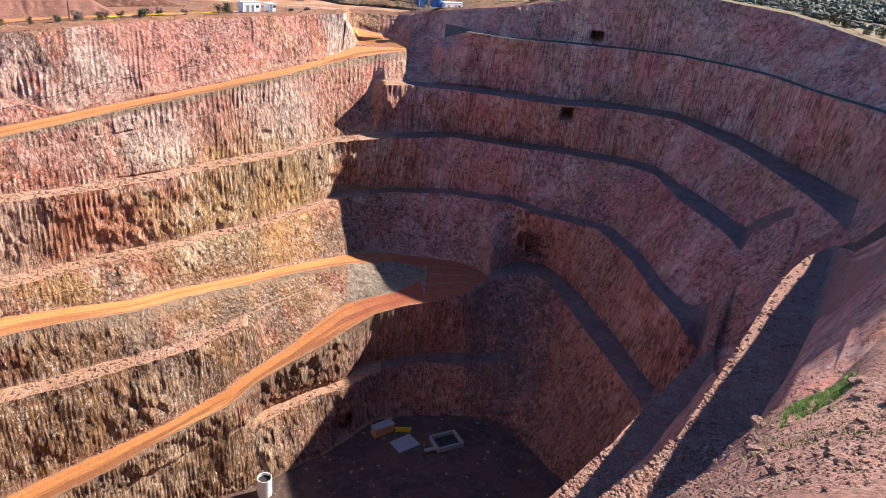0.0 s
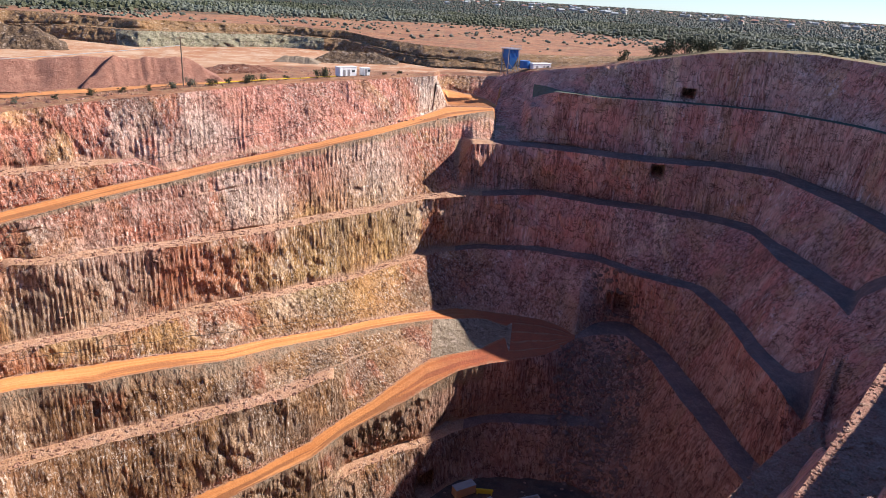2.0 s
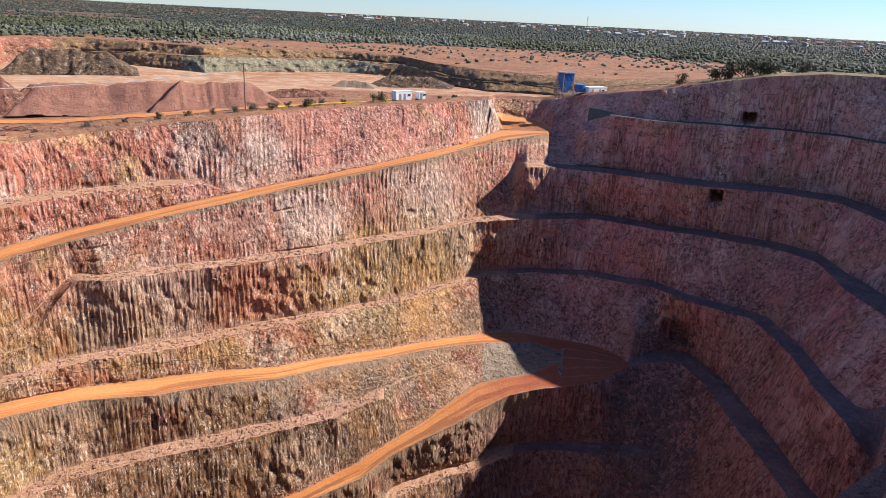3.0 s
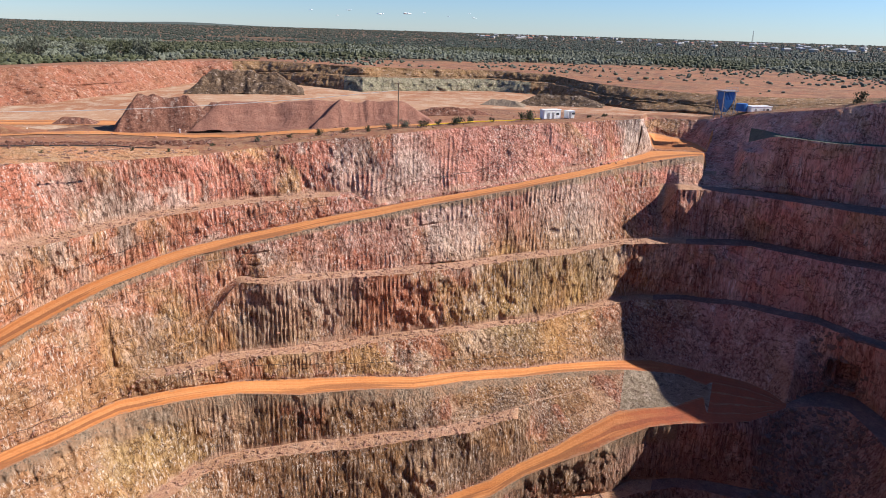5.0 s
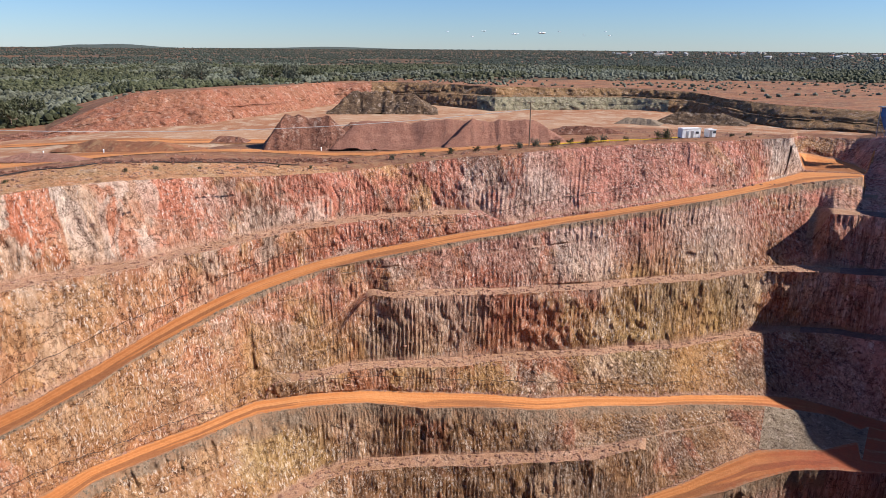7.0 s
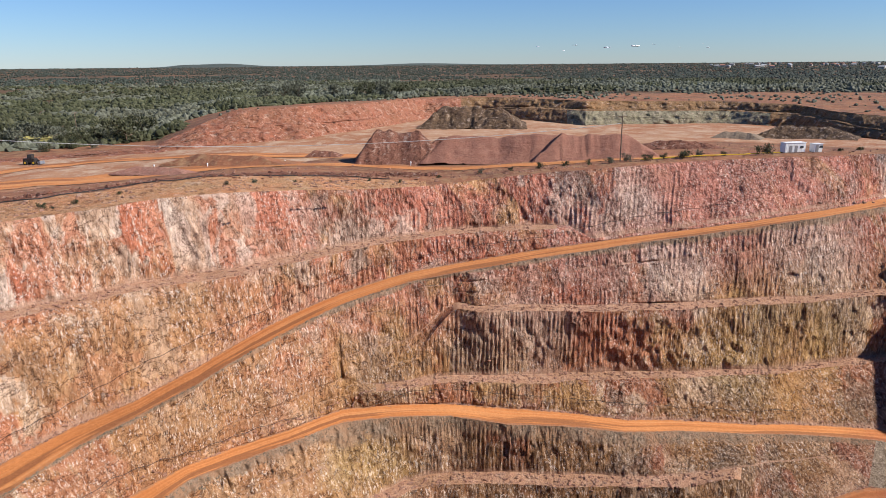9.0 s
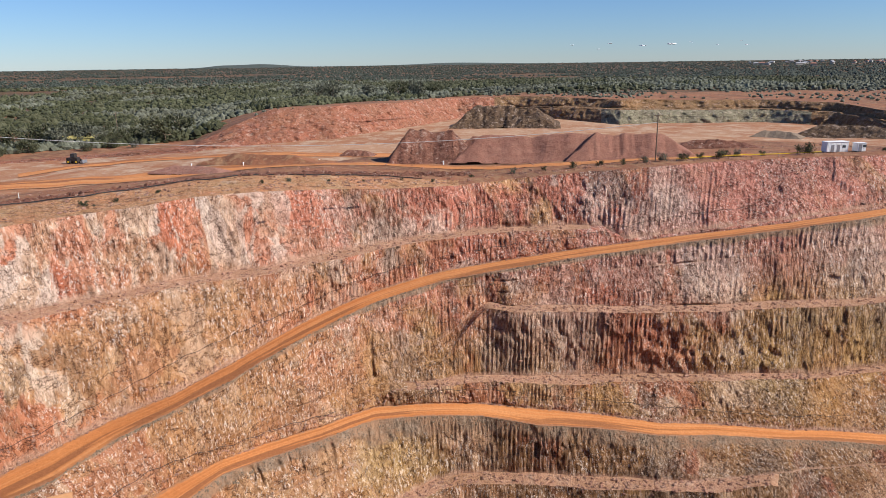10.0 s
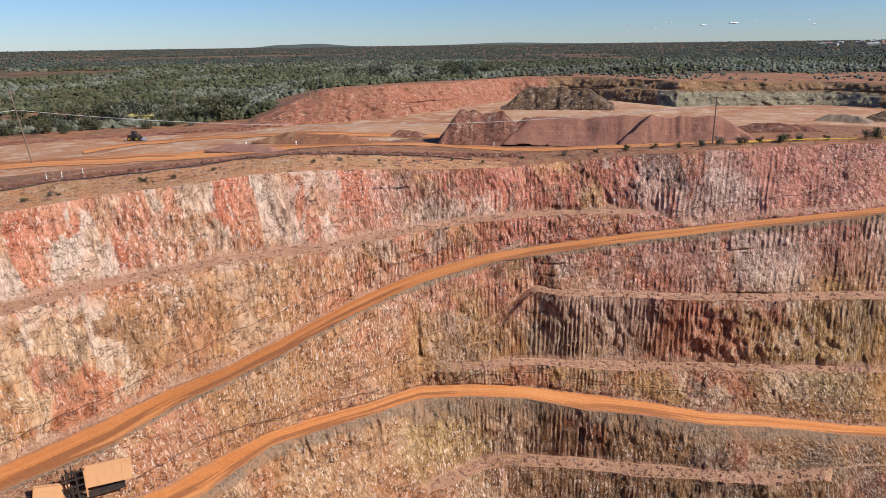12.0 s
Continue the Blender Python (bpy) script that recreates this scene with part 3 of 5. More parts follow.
FG = line([(-104, 20, -4), (-60, 22, -4), (0, 24, -4), (22, 30, -4), (25.5, 37, -4), (27.4, 40, -4), (29.9, 46, -4), (32, 52, -4), (34.5, 58, -4), (36.3, 66, -2), (46, 50, 6)])
FG_UP = line([(-104, 15, 2), (0, 18, 2), (22, 26, 1), (27.6, 33, 0.5), (36.3, 45, 0.5), (40, 46, 2), (46, 44, 6.5)])
HILL = line([(-104, 0.0, 21.5), (46, 0.0, 21.5)])

TABLE_ROWS = [("rim", RIM), ("upper_i", joined(level(-16.5, UPPER[0]), MERGE[0], SPUR_BACK, level(-1.8, EAST_1[0]))), ("upper_o", joined(level(-16.5, UPPER[1]), MERGE[1], SPUR_TOP, level(-1.8, EAST_1[1]))),
              ("r1i", R1I), ("r1o", R1O), ("e2i", road(E2_LEVEL, E2[0])), ("e2o", road(E2_LEVEL, E2[1])), ("e3i", road(E3_LEVEL, E3[0])), ("e3o", road(E3_LEVEL, E3[1])),
              ("e4i", road(E4_LEVEL, E4[0])), ("e4o", road(E4_LEVEL, E4[1])), ("r2i", R2I), ("r2o", R2O), ("b4i", B4I), ("b4o", B4O), ("r3i", R3I), ("r3o", R3O),
              ("b5i", B5I), ("b5o", B5O), ("edge", FLOOR_EDGE), ("near_edge", NEAR_FLOOR), ("nbo", NB_O), ("nbi", NB_I), ("nao", NA_O), ("nai", NA_I), ("fg", FG), ("fg_up", FG_UP), ("hill", HILL)]
NAMES = [n for n, _ in TABLE_ROWS]
V = np.stack([l for _, l in TABLE_ROWS])
# where a bench is missing its lines lie on the face between those above and below, and its ends taper into that face
TAPER = {"upper_i": 3.0, "upper_o": 3.0, "r1i": 0.25, "r1o": 0.25, "e2i": 1.2, "e2o": 1.2, "e3i": 5.0, "e3o": 5.0, "e4i": 3.5, "e4o": 3.5, "b4i": 3.0, "b4o": 3.0, "b5i": 2.0, "b5o": 2.0, "nbo": 1.0, "nbi": 1.0}
GIVEN = V.copy()
for c in range(NB):
    ok = np.flatnonzero(~np.isnan(GIVEN[:, c, 0]))
    for q in (0, 1):
        V[:, c, q] = np.interp(np.arange(len(V)), ok, GIVEN[ok, c, q])
for k, nm in enumerate(NAMES):
    have = ~np.isnan(GIVEN[:, :, 0])
    ends = np.flatnonzero(np.diff(have[k].astype(int)))
    if nm in TAPER and len(ends):
        gap = np.min(np.abs(B[:, None] - B[ends][None, :]), axis=1)
        reach = np.where(B < -3, 0.02, TAPER[nm]) if nm.startswith("upper") else TAPER[nm]
        w = np.clip(gap / reach, 0, 1)
        w = w * w * (3 - 2 * w)
        pair = {k, k - 1 if nm.endswith("o") else k + 1}
        for c in np.flatnonzero(have[k] & (w < 1)):
            ok = np.array([m for m in np.flatnonzero(have[:, c]) if m not in pair])
            for q in (0, 1):
                V[k, c, q] = w[c] * GIVEN[k, c, q] + (1 - w[c]) * np.interp(k, ok, GIVEN[ok, c, q])
kernel = np.hanning(7)[1:-1]
kernel /= kernel.sum()
for k in range(len(V)):
    for q in (0, 1):
        V[k, :, q] = np.convolve(np.pad(V[k, :, q], 2, mode="edge"), kernel, "valid")
SINB, COSB = np.sin(np.radians(B)), np.cos(np.radians(B))
ALONG = np.concatenate([[0], np.cumsum(np.radians(np.diff(B)) * 175)])


# adits and hollows cut into the faces: bearing, half width, lower and upper level, depth
HOLLOWS = [(10.4, 0.5, -0.9, 2.3, 11.0), (9.1, 0.5, -23.6, -19.4, 11.0), (8.1, 0.8, -64.0, -56.5, 5.0), (-37.9, 0.3, -60.0, -56.5, 1.4), (-8.5, 0.9, -97.5, -91.5, 7.0), (6.9, 0.3, -63.0, -57.0, 3.0)]


ROADS = ("r1i", "r1o", "r2i", "r2o", "r3i", "r3o")


def strip(top, bottom, rows, relief):
    """Points between two lines. relief: how rough, 1 for blasted rock, 0 for a driven road."""
    a, b = V[NAMES.index(top)], V[NAMES.index(bottom)]
    t = np.linspace(0, 1, rows + 1)[:, None]
    r = a[None, :, 0] * (1 - t) + b[None, :, 0] * t
    z = a[None, :, 1] * (1 - t) + b[None, :, 1] * t
    x, y = r * SINB, r * COSB
    # wandering of every edge, the same for neighbouring strips
    wander = fbm(x / 11, y / 11, z / 14, 4) * 2.6 + fbm(x / 2.6 + 5, y / 2.6, z / 4, 3) * 1.0
    lift = fbm(x / 6 + 31, y / 6, z / 6, 3) * 0.9
    inside = np.clip(np.minimum(t, 1 - t) * 8, 0, 1)
    drop = np.abs(a[:, 1] - b[:, 1])[None, :]
    s = ALONG[None, :] * np.ones_like(t)
    bend = 7.0 * fbm(x / 16, y / 16, z / 30, 3) + 1.5 * fbm(x / 3.2, y / 3.2, z / 5, 2) + 0.04 * z
    flute = 0.55 - np.abs(np.sin(np.pi * s / 1.15 + bend + 1.2 * np.sin(s / 4.7)))
    ribbed = np.clip((y - 60) / 45, 0, 1) * np.clip(fbm(s / 13, z / 8, s * 0 + 3, 3) * 5.5 + 0.6 + (z > -20) * 0.3, 0.1, 1)
    flute = flute * (0.08 + 0.42 * vnoise(s / 3.1, z / 6, s * 0 + 12)) * ribbed * np.clip(1 + (z + 30) / 40, 0.3, 1)
    slab = fbm(s / 6.5, z / 8, s * 0 + 8, 5) * 1.5 + (0.22 - np.abs(fbm(s / 4.5 + z / 9, z / 5 + 7, s * 0 + 6, 3))) * 2.4 + np.round(fbm(s / 8, z / 11, s * 0 + 4, 3) * 7) * 0.24
    slab = slab * (1 - 0.7 * ribbed) * np.where((z > -22) & (y < 110), 0.6, 1.0) + fbm(s / 1.1, z / 1.8, s * 0 + 2, 3) * (0.85 - 0.6 * ribbed) + (1 - 0.6 * ribbed) * (0.18 - np.abs(fbm(s / 2.2 + z / 6, z / 2.4, s * 0 + 15, 3))) * 1.3
    steep = np.clip(drop / 5, 0, 1)
    push = inside * relief * steep * (flute + slab)
    ease = (0.35 if top in ROADS else 1.0) * (1 - t) + (0.35 if bottom in ROADS else 1.0) * t
    bend_road = ((B > -9.2) & (B < -4.3))[None, :]
    ease = np.where(bend_road & (top[:5] == "upper" or bottom == "r1o") & (bottom in ("upper_o", "r1i", "r1o")), 0.35, ease)
    push = np.where(bend_road & (top == "upper_i"), 0.0, push)
    near = np.clip((r - 8) / 40, 0.0, 1)
    r2 = r - near * (wander * ease + push)
    for bearing, half, low, high, deep in HOLLOWS:
        mouth = np.clip((half - np.abs(B[None, :] - bearing)) / 0.12, 0, 1) * np.clip((z - low) / 0.5, 0, 1) * np.clip((high - z) / 0.5, 0, 1)
        r2 = r2 + deep * mouth * (relief > 0.9)
    z2 = z + near * lift * (0.3 * ease + 0.7 * inside * relief)
    return np.stack([r2 * SINB, r2 * COSB, z2], -1)


def cut(grid, lo, hi):
    i, j = np.searchsorted(B, lo), min(np.searchsorted(B, hi) + 1, NB)
    return grid[:, i:j]


def thin(grid, k):
    """Every k-th column, and the last."""
    return np.concatenate([grid[:, :-1:k], grid[:, -1:]], 1)


SPLIT = -3.5
FACES = [("rim", "upper_i", 28), ("upper_o", "r1i", 22), ("r1o", "e2i", 22), ("e2o", "e3i", 26), ("e3o", "e4i", 30), ("e4o", "r2i", 24), ("r2o", "b4i", 20), ("b4o", "r3i", 22), ("r3o", "b5i", 22), ("b5o", "edge", 22)]
LOW = 4.4
for top, bottom, rows in FACES:
    g = strip(top, bottom, rows, 1.0)
    split = -1.4 if top in ("r2o", "b4o") else SPLIT
    if top in ("r2o", "b4o"):
        sheet("bank", cut(g, -8.6, split), BANK, "grey gravel bank inside the hairpin bend", "bank")
    west_end = -8.6 if top in ("r2o", "b4o") else split
    if top in ("r1o", "r2o", "r3o"):
        sheet("wall_west", cut(g, -104, west_end), ROCK_BANK, "blasted pit wall of red and ochre rock, grey gravel spilled from the road above", "rock wall", uv=True)
    else:
        sheet("wall_west", cut(g, -104, west_end), ROCK, "blasted pit wall of red and ochre rock with drill flutes", "rock wall", uv=True)
    if top in ("r2o", "b4o"):
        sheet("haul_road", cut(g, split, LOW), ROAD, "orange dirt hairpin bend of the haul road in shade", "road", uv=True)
        sheet("bench_east", cut(g, LOW, 21.0), GRAVEL_SHADED, "gravel bench in the pit wall shade, coloured darker for it", "bench")
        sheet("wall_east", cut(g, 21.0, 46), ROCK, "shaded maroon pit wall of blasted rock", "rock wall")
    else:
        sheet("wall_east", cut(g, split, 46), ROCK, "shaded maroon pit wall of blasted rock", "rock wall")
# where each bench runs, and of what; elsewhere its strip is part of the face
WEST, SHADE = (GRAVEL, "narrow pit bench strewn with pinkish broken rock", "bench_west"), (GRAVEL_SHADED, "gravel bench in the pit wall shade, coloured darker for it", "bench_east")
FACE, DARK_FACE = (ROCK, "blasted pit wall of red and ochre rock", "wall_west"), (ROCK, "shaded maroon pit wall of blasted rock", "wall_east")
ISLAND = (BANK, "grey gravel bank inside the hairpin bend", "bank")
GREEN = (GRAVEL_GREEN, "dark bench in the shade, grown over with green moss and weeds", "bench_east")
HAIRPIN = (ROAD, "orange dirt hairpin bend of the haul road in shade", "haul_road")
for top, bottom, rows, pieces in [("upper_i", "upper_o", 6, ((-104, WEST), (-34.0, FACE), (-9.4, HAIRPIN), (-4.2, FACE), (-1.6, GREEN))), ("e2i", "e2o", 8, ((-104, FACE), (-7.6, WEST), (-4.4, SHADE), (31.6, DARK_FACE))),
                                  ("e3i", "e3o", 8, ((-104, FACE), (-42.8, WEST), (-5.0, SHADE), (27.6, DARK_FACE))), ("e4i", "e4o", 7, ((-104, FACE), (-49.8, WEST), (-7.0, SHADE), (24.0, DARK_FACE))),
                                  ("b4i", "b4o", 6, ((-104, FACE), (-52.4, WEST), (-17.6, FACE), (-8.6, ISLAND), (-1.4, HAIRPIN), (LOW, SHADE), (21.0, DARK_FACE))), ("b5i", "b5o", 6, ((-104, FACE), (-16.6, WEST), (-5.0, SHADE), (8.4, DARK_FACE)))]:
    relief = 0.55
    g = strip(top, bottom, rows, relief)
    for (lo, (mat, words, nm)), hi in zip(pieces, [p[0] for p in pieces[1:]] + [46]):
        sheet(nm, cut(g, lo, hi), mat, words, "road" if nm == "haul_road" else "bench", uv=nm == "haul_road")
for top, bottom, rows, end in [("r1i", "r1o", 10, -4.35), ("r2i", "r2o", 10, LOW), ("r3i", "r3o", 10, LOW)]:
    g = strip(top, bottom, rows, 0.0)
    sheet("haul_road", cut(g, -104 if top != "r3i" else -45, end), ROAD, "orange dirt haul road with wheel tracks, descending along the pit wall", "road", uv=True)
    sheet("wall_east" if top == "r1i" else "bench_east", cut(g, end, 46 if top == "r1i" else 21.0), ROCK if top == "r1i" else GRAVEL_SHADED, "dark shaded rock below the bench", "rock wall")
    if top != "r1i":
        sheet("wall_east", cut(g, 21.0, 46), ROCK, "shaded maroon pit wall of blasted rock", "rock wall")

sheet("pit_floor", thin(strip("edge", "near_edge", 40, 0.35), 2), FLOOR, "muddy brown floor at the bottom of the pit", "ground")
for top, bottom, rows, mat, rough, nm, lab in [("near_edge", "nbo", 50, ROCK, 0.8, "wall_near", "rough red rock wall below the lookout"), ("nbo", "nbi", 14, GRAVEL_PINK, 0.5, "bench_near", "pink gravel bench half in shade"),
                                         ("nbi", "nao", 26, ROCK, 0.8, "wall_near", "rough red rock wall below the lookout"), ("nao", "nai", 26, GRAVEL_PINK, 0.5, "bench_near", "pink gravel bench half in shade"),
                                         ("nai", "fg", 40, ROCK, 0.8, "wall_near", "rough red rock wall below the lookout"), ("fg", "fg_up", 24, GRAVEL_PINK, 0.5, "slope_near", "sunlit slope of loose pink gravel"),
                                         ("fg_up", "hill", 30, GRAVEL_PINK, 0.5, "slope_near", "sunlit slope of loose pink gravel")]:
    g = strip(top, bottom, rows, rough)
    sheet(nm, thin(cut(g, -104, 8), 4), mat, lab, "rock slope")
    sheet(nm, g[:, min(np.searchsorted(B, 8), NB):], mat, lab, "rock slope")

# ---- the ground round the pit ----
BASE = [(-104, 300, -8), (-78, 300, -8), (-72, 300, -8), (-66, 292, -7), (-60, 304, -6), (-55, 312, -6), (-50, 350, -6), (-45, 412, -6), (-40, 425, -6), (-32, 368, -6), (-22, 398, -6), (-17, 380, -6), (-14, 345, -5), (-10, 308, -4), (-3, 284, -2), (0, 285, 1), (5, 292, 4), (12, 296, 10), (19, 262, 14), (25, 234, 13), (31, 214, 10.5), (46, 170, 22)]
TOP = [(-104, 312, -8), (-78, 312, -8), (-72, 315, -8), (-66, 310, -6.4), (-63, 318, 0.5), (-60, 328, 6.4), (-55, 336, 7), (-50, 374, 6), (-45, 436, 5), (-40, 446, 5), (-32, 396, 5.2), (-22, 422, 4), (-17, 400, 4), (-14, 362, 3.2), (-10, 330, 3.5), (-3, 305, 4), (0, 310, 4.5), (5, 320, 5), (12, 330, 9), (19, 300, 12), (25, 270, 11), (31, 250, 9), (46, 200, 18)]
PLATEAU = [(-104, 420, -6), (-78, 420, -6), (-70, 400, -6), (-66, 380, -5), (-60, 400, 3), (-50, 440, 4), (-40, 490, 4.5), (-32, 490, 4.5), (-22, 520, 4.5), (-10, 560, 4.5), (0, 560, 4.5), (12, 480, 5), (30, 420, 4.5), (46, 400, 6)]


def ring(points):
    p = np.array(points, float)
    return np.stack([np.interp(B, p[:, 0], p[:, 1]), np.interp(B, p[:, 0], p[:, 2])], -1)


rim_row = strip("rim", "upper_i", 28, 1.0)[0]
rim_polar = np.stack([np.hypot(rim_row[:, 0], rim_row[:, 1]), rim_row[:, 2]], -1)
base, crown, plateau = ring(BASE), ring(TOP), ring(PLATEAU)
base[:, 0] = np.maximum(base[:, 0], rim_polar[:, 0] + 14)
crown[:, 0] = np.maximum(crown[:, 0], base[:, 0] + 10)
west_side = np.clip((-44 - B) / 12, 0, 1)
verge = np.stack([rim_polar[:, 0] + 5 + 10 * west_side, rim_polar[:, 1] + 0.4 + 0.8 * west_side], -1)
yard = np.stack([rim_polar[:, 0] * 0.55 + base[:, 0] * 0.45, rim_polar[:, 1] * 0.3 + base[:, 1] * 0.7], -1)
far = [np.stack([np.full(NB, d), np.full(NB, h)], -1) for d, h in ((900, 4.0), (1800, 5.5), (3200, 8.0), (4900, 11.8))]


def ground_strip(a, b, rows, rough):
    t = np.linspace(0, 1, rows + 1)[:, None]
    r = a[None, :, 0] * (1 - t) + b[None, :, 0] * t
    z = a[None, :, 1] * (1 - t) + b[None, :, 1] * t
    x, y = r * SINB, r * COSB
    away = np.clip((r - rim_polar[None, :, 0]) / 8, 0, 1)
    inside = np.clip(np.minimum(t, 1 - t) * 5, 0, 1)
    amount = away * (0.4 * np.clip((900 - r) / 300, 0, 1) + (rough - 0.4) * inside * (rough > 0.5))
    z = z + amount * (fbm(x / 26, y / 26, 0.5, 4) * 3 + fbm(x / 5, y / 5, 2.5, 3) * 0.9)
    r = r - amount * fbm(x / 14, y / 14, 9.5, 4) * 12 - (rough > 0.5) * inside * (0.2 - np.abs(fbm(x / 6, y / 6, z / 4, 3))) * 7
    return np.stack([r * SINB, r * COSB, z], -1)


brow = ground_strip(rim_polar, verge, 14, 0.0)
for lo, hi, mat, words in ((-104, -45, RUBBLE, "orange and ochre rubble along the brow of the pit"), (-45, 6, YARD, "red earth verge along the rim of the pit"), (6, 46, DRY, "dry olive grass and earth along the rim of the pit")):
    sheet("ground", cut(brow, lo, hi), mat, words, "ground")
yard_grid, upland = ground_strip(verge, yard, 26, 0.4), ground_strip(crown, plateau, 24, 0.4)
sheet("ground", cut(yard_grid, -104, 14), YARD, "red earth yard beside the pit", "ground")
sheet("ground", cut(yard_grid, 14, 46), DRY, "dry grassland behind the pit rim", "ground")
sheet("ground", ground_strip(yard, base, 30, 0.4), PALE, "pale orange floor of the shallow quarry", "ground")
ledge = np.clip((B + 40) / 4, 0, 1) * np.clip((-12 - B) / 3, 0, 1)
rise, run = crown[:, 1] - base[:, 1], crown[:, 0] - base[:, 0]
shelf_a = np.stack([base[:, 0] + run * 0.4, base[:, 1] + rise * (0.4 + 0.18 * ledge)], -1)
shelf_b = np.stack([base[:, 0] + run * (0.45 + 0.25 * ledge), base[:, 1] + rise * (0.45 + 0.15 * ledge)], -1)
for a, b, rows in ((base, shelf_a, 12), (shelf_a, shelf_b, 5), (shelf_b, crown, 10)):
    g = ground_strip(a, b, rows, 1.0)
    for lo, hi, mat, words in ((-104, -42, RED_WALL, "low red earth wall round the shallow quarry"), (-42, -33.5, OCHRE_WALL, "ochre and brown earth wall of the shallow quarry"),
                               (-33.5, -18.5, GREEN_WALL if a is base else OCHRE_WALL, "pale grey-green rock wall of the shallow quarry"), (-18.5, 46, OCHRE_WALL, "brown rubble wall of the shallow quarry")):
        sheet("quarry_wall", cut(g, lo, hi), mat, words, "rock wall")
sheet("ground", cut(upland, -104, 10), YARD, "bare red ground above the quarry", "ground")
sheet("ground", cut(upland, 10, 46), DRY, "dry grassland behind the pit rim", "ground")
edge = plateau
for k, f in enumerate(far):
    sheet("ground", thin(ground_strip(edge, f, 16, 0.4 if k == 0 else 0.0), 3), PLAIN, "flat scrubland reaching to the horizon", "ground")
    edge = f

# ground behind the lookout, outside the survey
bb = np.radians(np.linspace(46, 256, 90))
back = []
end = [(q[0], q[1]) for q in V[::-1, -1]] + [(base[-1, 0], base[-1, 1]), (crown[-1, 0], crown[-1, 1]), (plateau[-1, 0], plateau[-1, 1]), (900, 4.0), (4900, 11.8)]
end = np.array(sorted(end))
fade = np.clip((bb - radians(46)) / radians(80), 0, 1)
for r, z in ((0.0, 21.5), (6, 21), (12, 20.5), (20, 19.7), (30, 19), (44, 18), (60, 17), (90, 16), (130, 14.5), (200, 12), (500, 5), (1500, 5), (4900, 11.8)):
    back.append(np.stack([r * np.sin(bb), r * np.cos(bb), np.interp(r, end[:, 0], end[:, 1]) * (1 - fade) + z * fade], -1))
sheet("ground", np.array(back), PLAIN, "scrubby hill behind the lookout", "ground")

# ---- things: helpers ----
DEPS = bpy.context.evaluated_depsgraph_get()


def spot(bearing, distance):
    return distance * math.sin(radians(bearing)), distance * math.cos(radians(bearing))


def drop(x, y, top=300.0):
    """The height of the ground or rock under a place."""
    here = Vector((x, y, top))
    for _ in range(8):
        hit, place, _n, _i, ob, _m = scene.ray_cast(DEPS, here, Vector((0, 0, -1)))
        if not hit:
            break
        if ob.get("kind") == "structure":
            return place.z
        here = place - Vector((0, 0, 0.02))
    return 0.0


def part(name, bm, material, parent=None, label=""):
    me = bpy.data.meshes.new(name)
    bm.to_mesh(me)
    bm.free()
    me.materials.append(material)
    ob = new(name, me)
    if parent is not None:
        ob.parent = parent
    return tagged(ob, label)


def empty(name, x, y, z, turn, label, category, group=""):
    ob = new(name)
    ob.matrix_world = pose(x, y, z, 0, 0, turn)
    ob.empty_display_size = 0.1
    return tagged(ob, label, category, group)


def box(bm, sx, sy, sz, x=0, y=0, z=0, rz=0.0, rx=0.0, ry=0.0, bevel=0.0):
    """A box whose foot is at z; bevelled edges where asked."""
    made = bmesh.ops.create_cube(bm, size=1.0)["verts"]
    bmesh.ops.transform(bm, matrix=pose(x, y, z, rx, ry, rz) @ Matrix.Translation((0, 0, sz / 2)) @ Matrix.Diagonal((sx, sy, sz, 1)), verts=made)
    if bevel:
        edges = list({e for v in made for e in v.link_edges})
        bmesh.ops.bevel(bm, geom=edges, offset=bevel, segments=2, affect="EDGES")
    return bm


def bar(bm, a, b, radius, sides=6, taper=1.0):
    a, b = Vector(a), Vector(b)
    m = Matrix.Translation((a + b) / 2) @ (b - a).to_track_quat("Z", "Y").to_matrix().to_4x4()
    bmesh.ops.create_cone(bm, cap_ends=True, segments=sides, radius1=radius, radius2=radius * taper, depth=(b - a).length, matrix=m)
    return bm


def tube(bm, points, radius, sides=5):
    for a, b in zip(points, points[1:]):
        bar(bm, a, b, radius, sides)
    return bm


def lump_arrays(count, rng, detail=1, rough=0.38):
    """Uneven low stones or bushes of one unit: points and triangles."""
    bm = bmesh.new()
    if detail:
        bmesh.ops.create_icosphere(bm, subdivisions=detail, radius=1.0)
    else:
        bmesh.ops.create_uvsphere(bm, u_segments=4, v_segments=2, radius=1.0)
        bmesh.ops.triangulate(bm, faces=bm.faces[:])
    v = np.array([p.co for p in bm.verts])
    f = np.array([[q.index for q in p.verts] for p in bm.faces])
    bm.free()
    pts = v[None] * (1 - rough + 2 * rough * rng.rand(count, len(v), 1))
    return pts, f


def cloud_mesh(name, pts, f, material, label, category, kind="stuff", smooth=False):
    """Many small lumps as one mesh."""
    n, k = pts.shape[:2]
    faces = (f[None] + (np.arange(n) * k)[:, None, None]).reshape(-1, 3)
    me = bpy.data.meshes.new(name)
    me.vertices.add(n * k)
    me.vertices.foreach_set("co", pts.reshape(-1).astype(np.float32))
    me.loops.add(faces.size)
    me.loops.foreach_set("vertex_index", faces.reshape(-1).astype(np.int32))
    me.polygons.add(len(faces))
    me.polygons.foreach_set("loop_start", np.arange(0, faces.size, 3, dtype=np.int32))
    me.polygons.foreach_set("use_smooth", np.full(len(faces), smooth))
    me.update(calc_edges=True)
    me.materials.append(material)
    return tagged(new(name, me), label, category, "", kind)


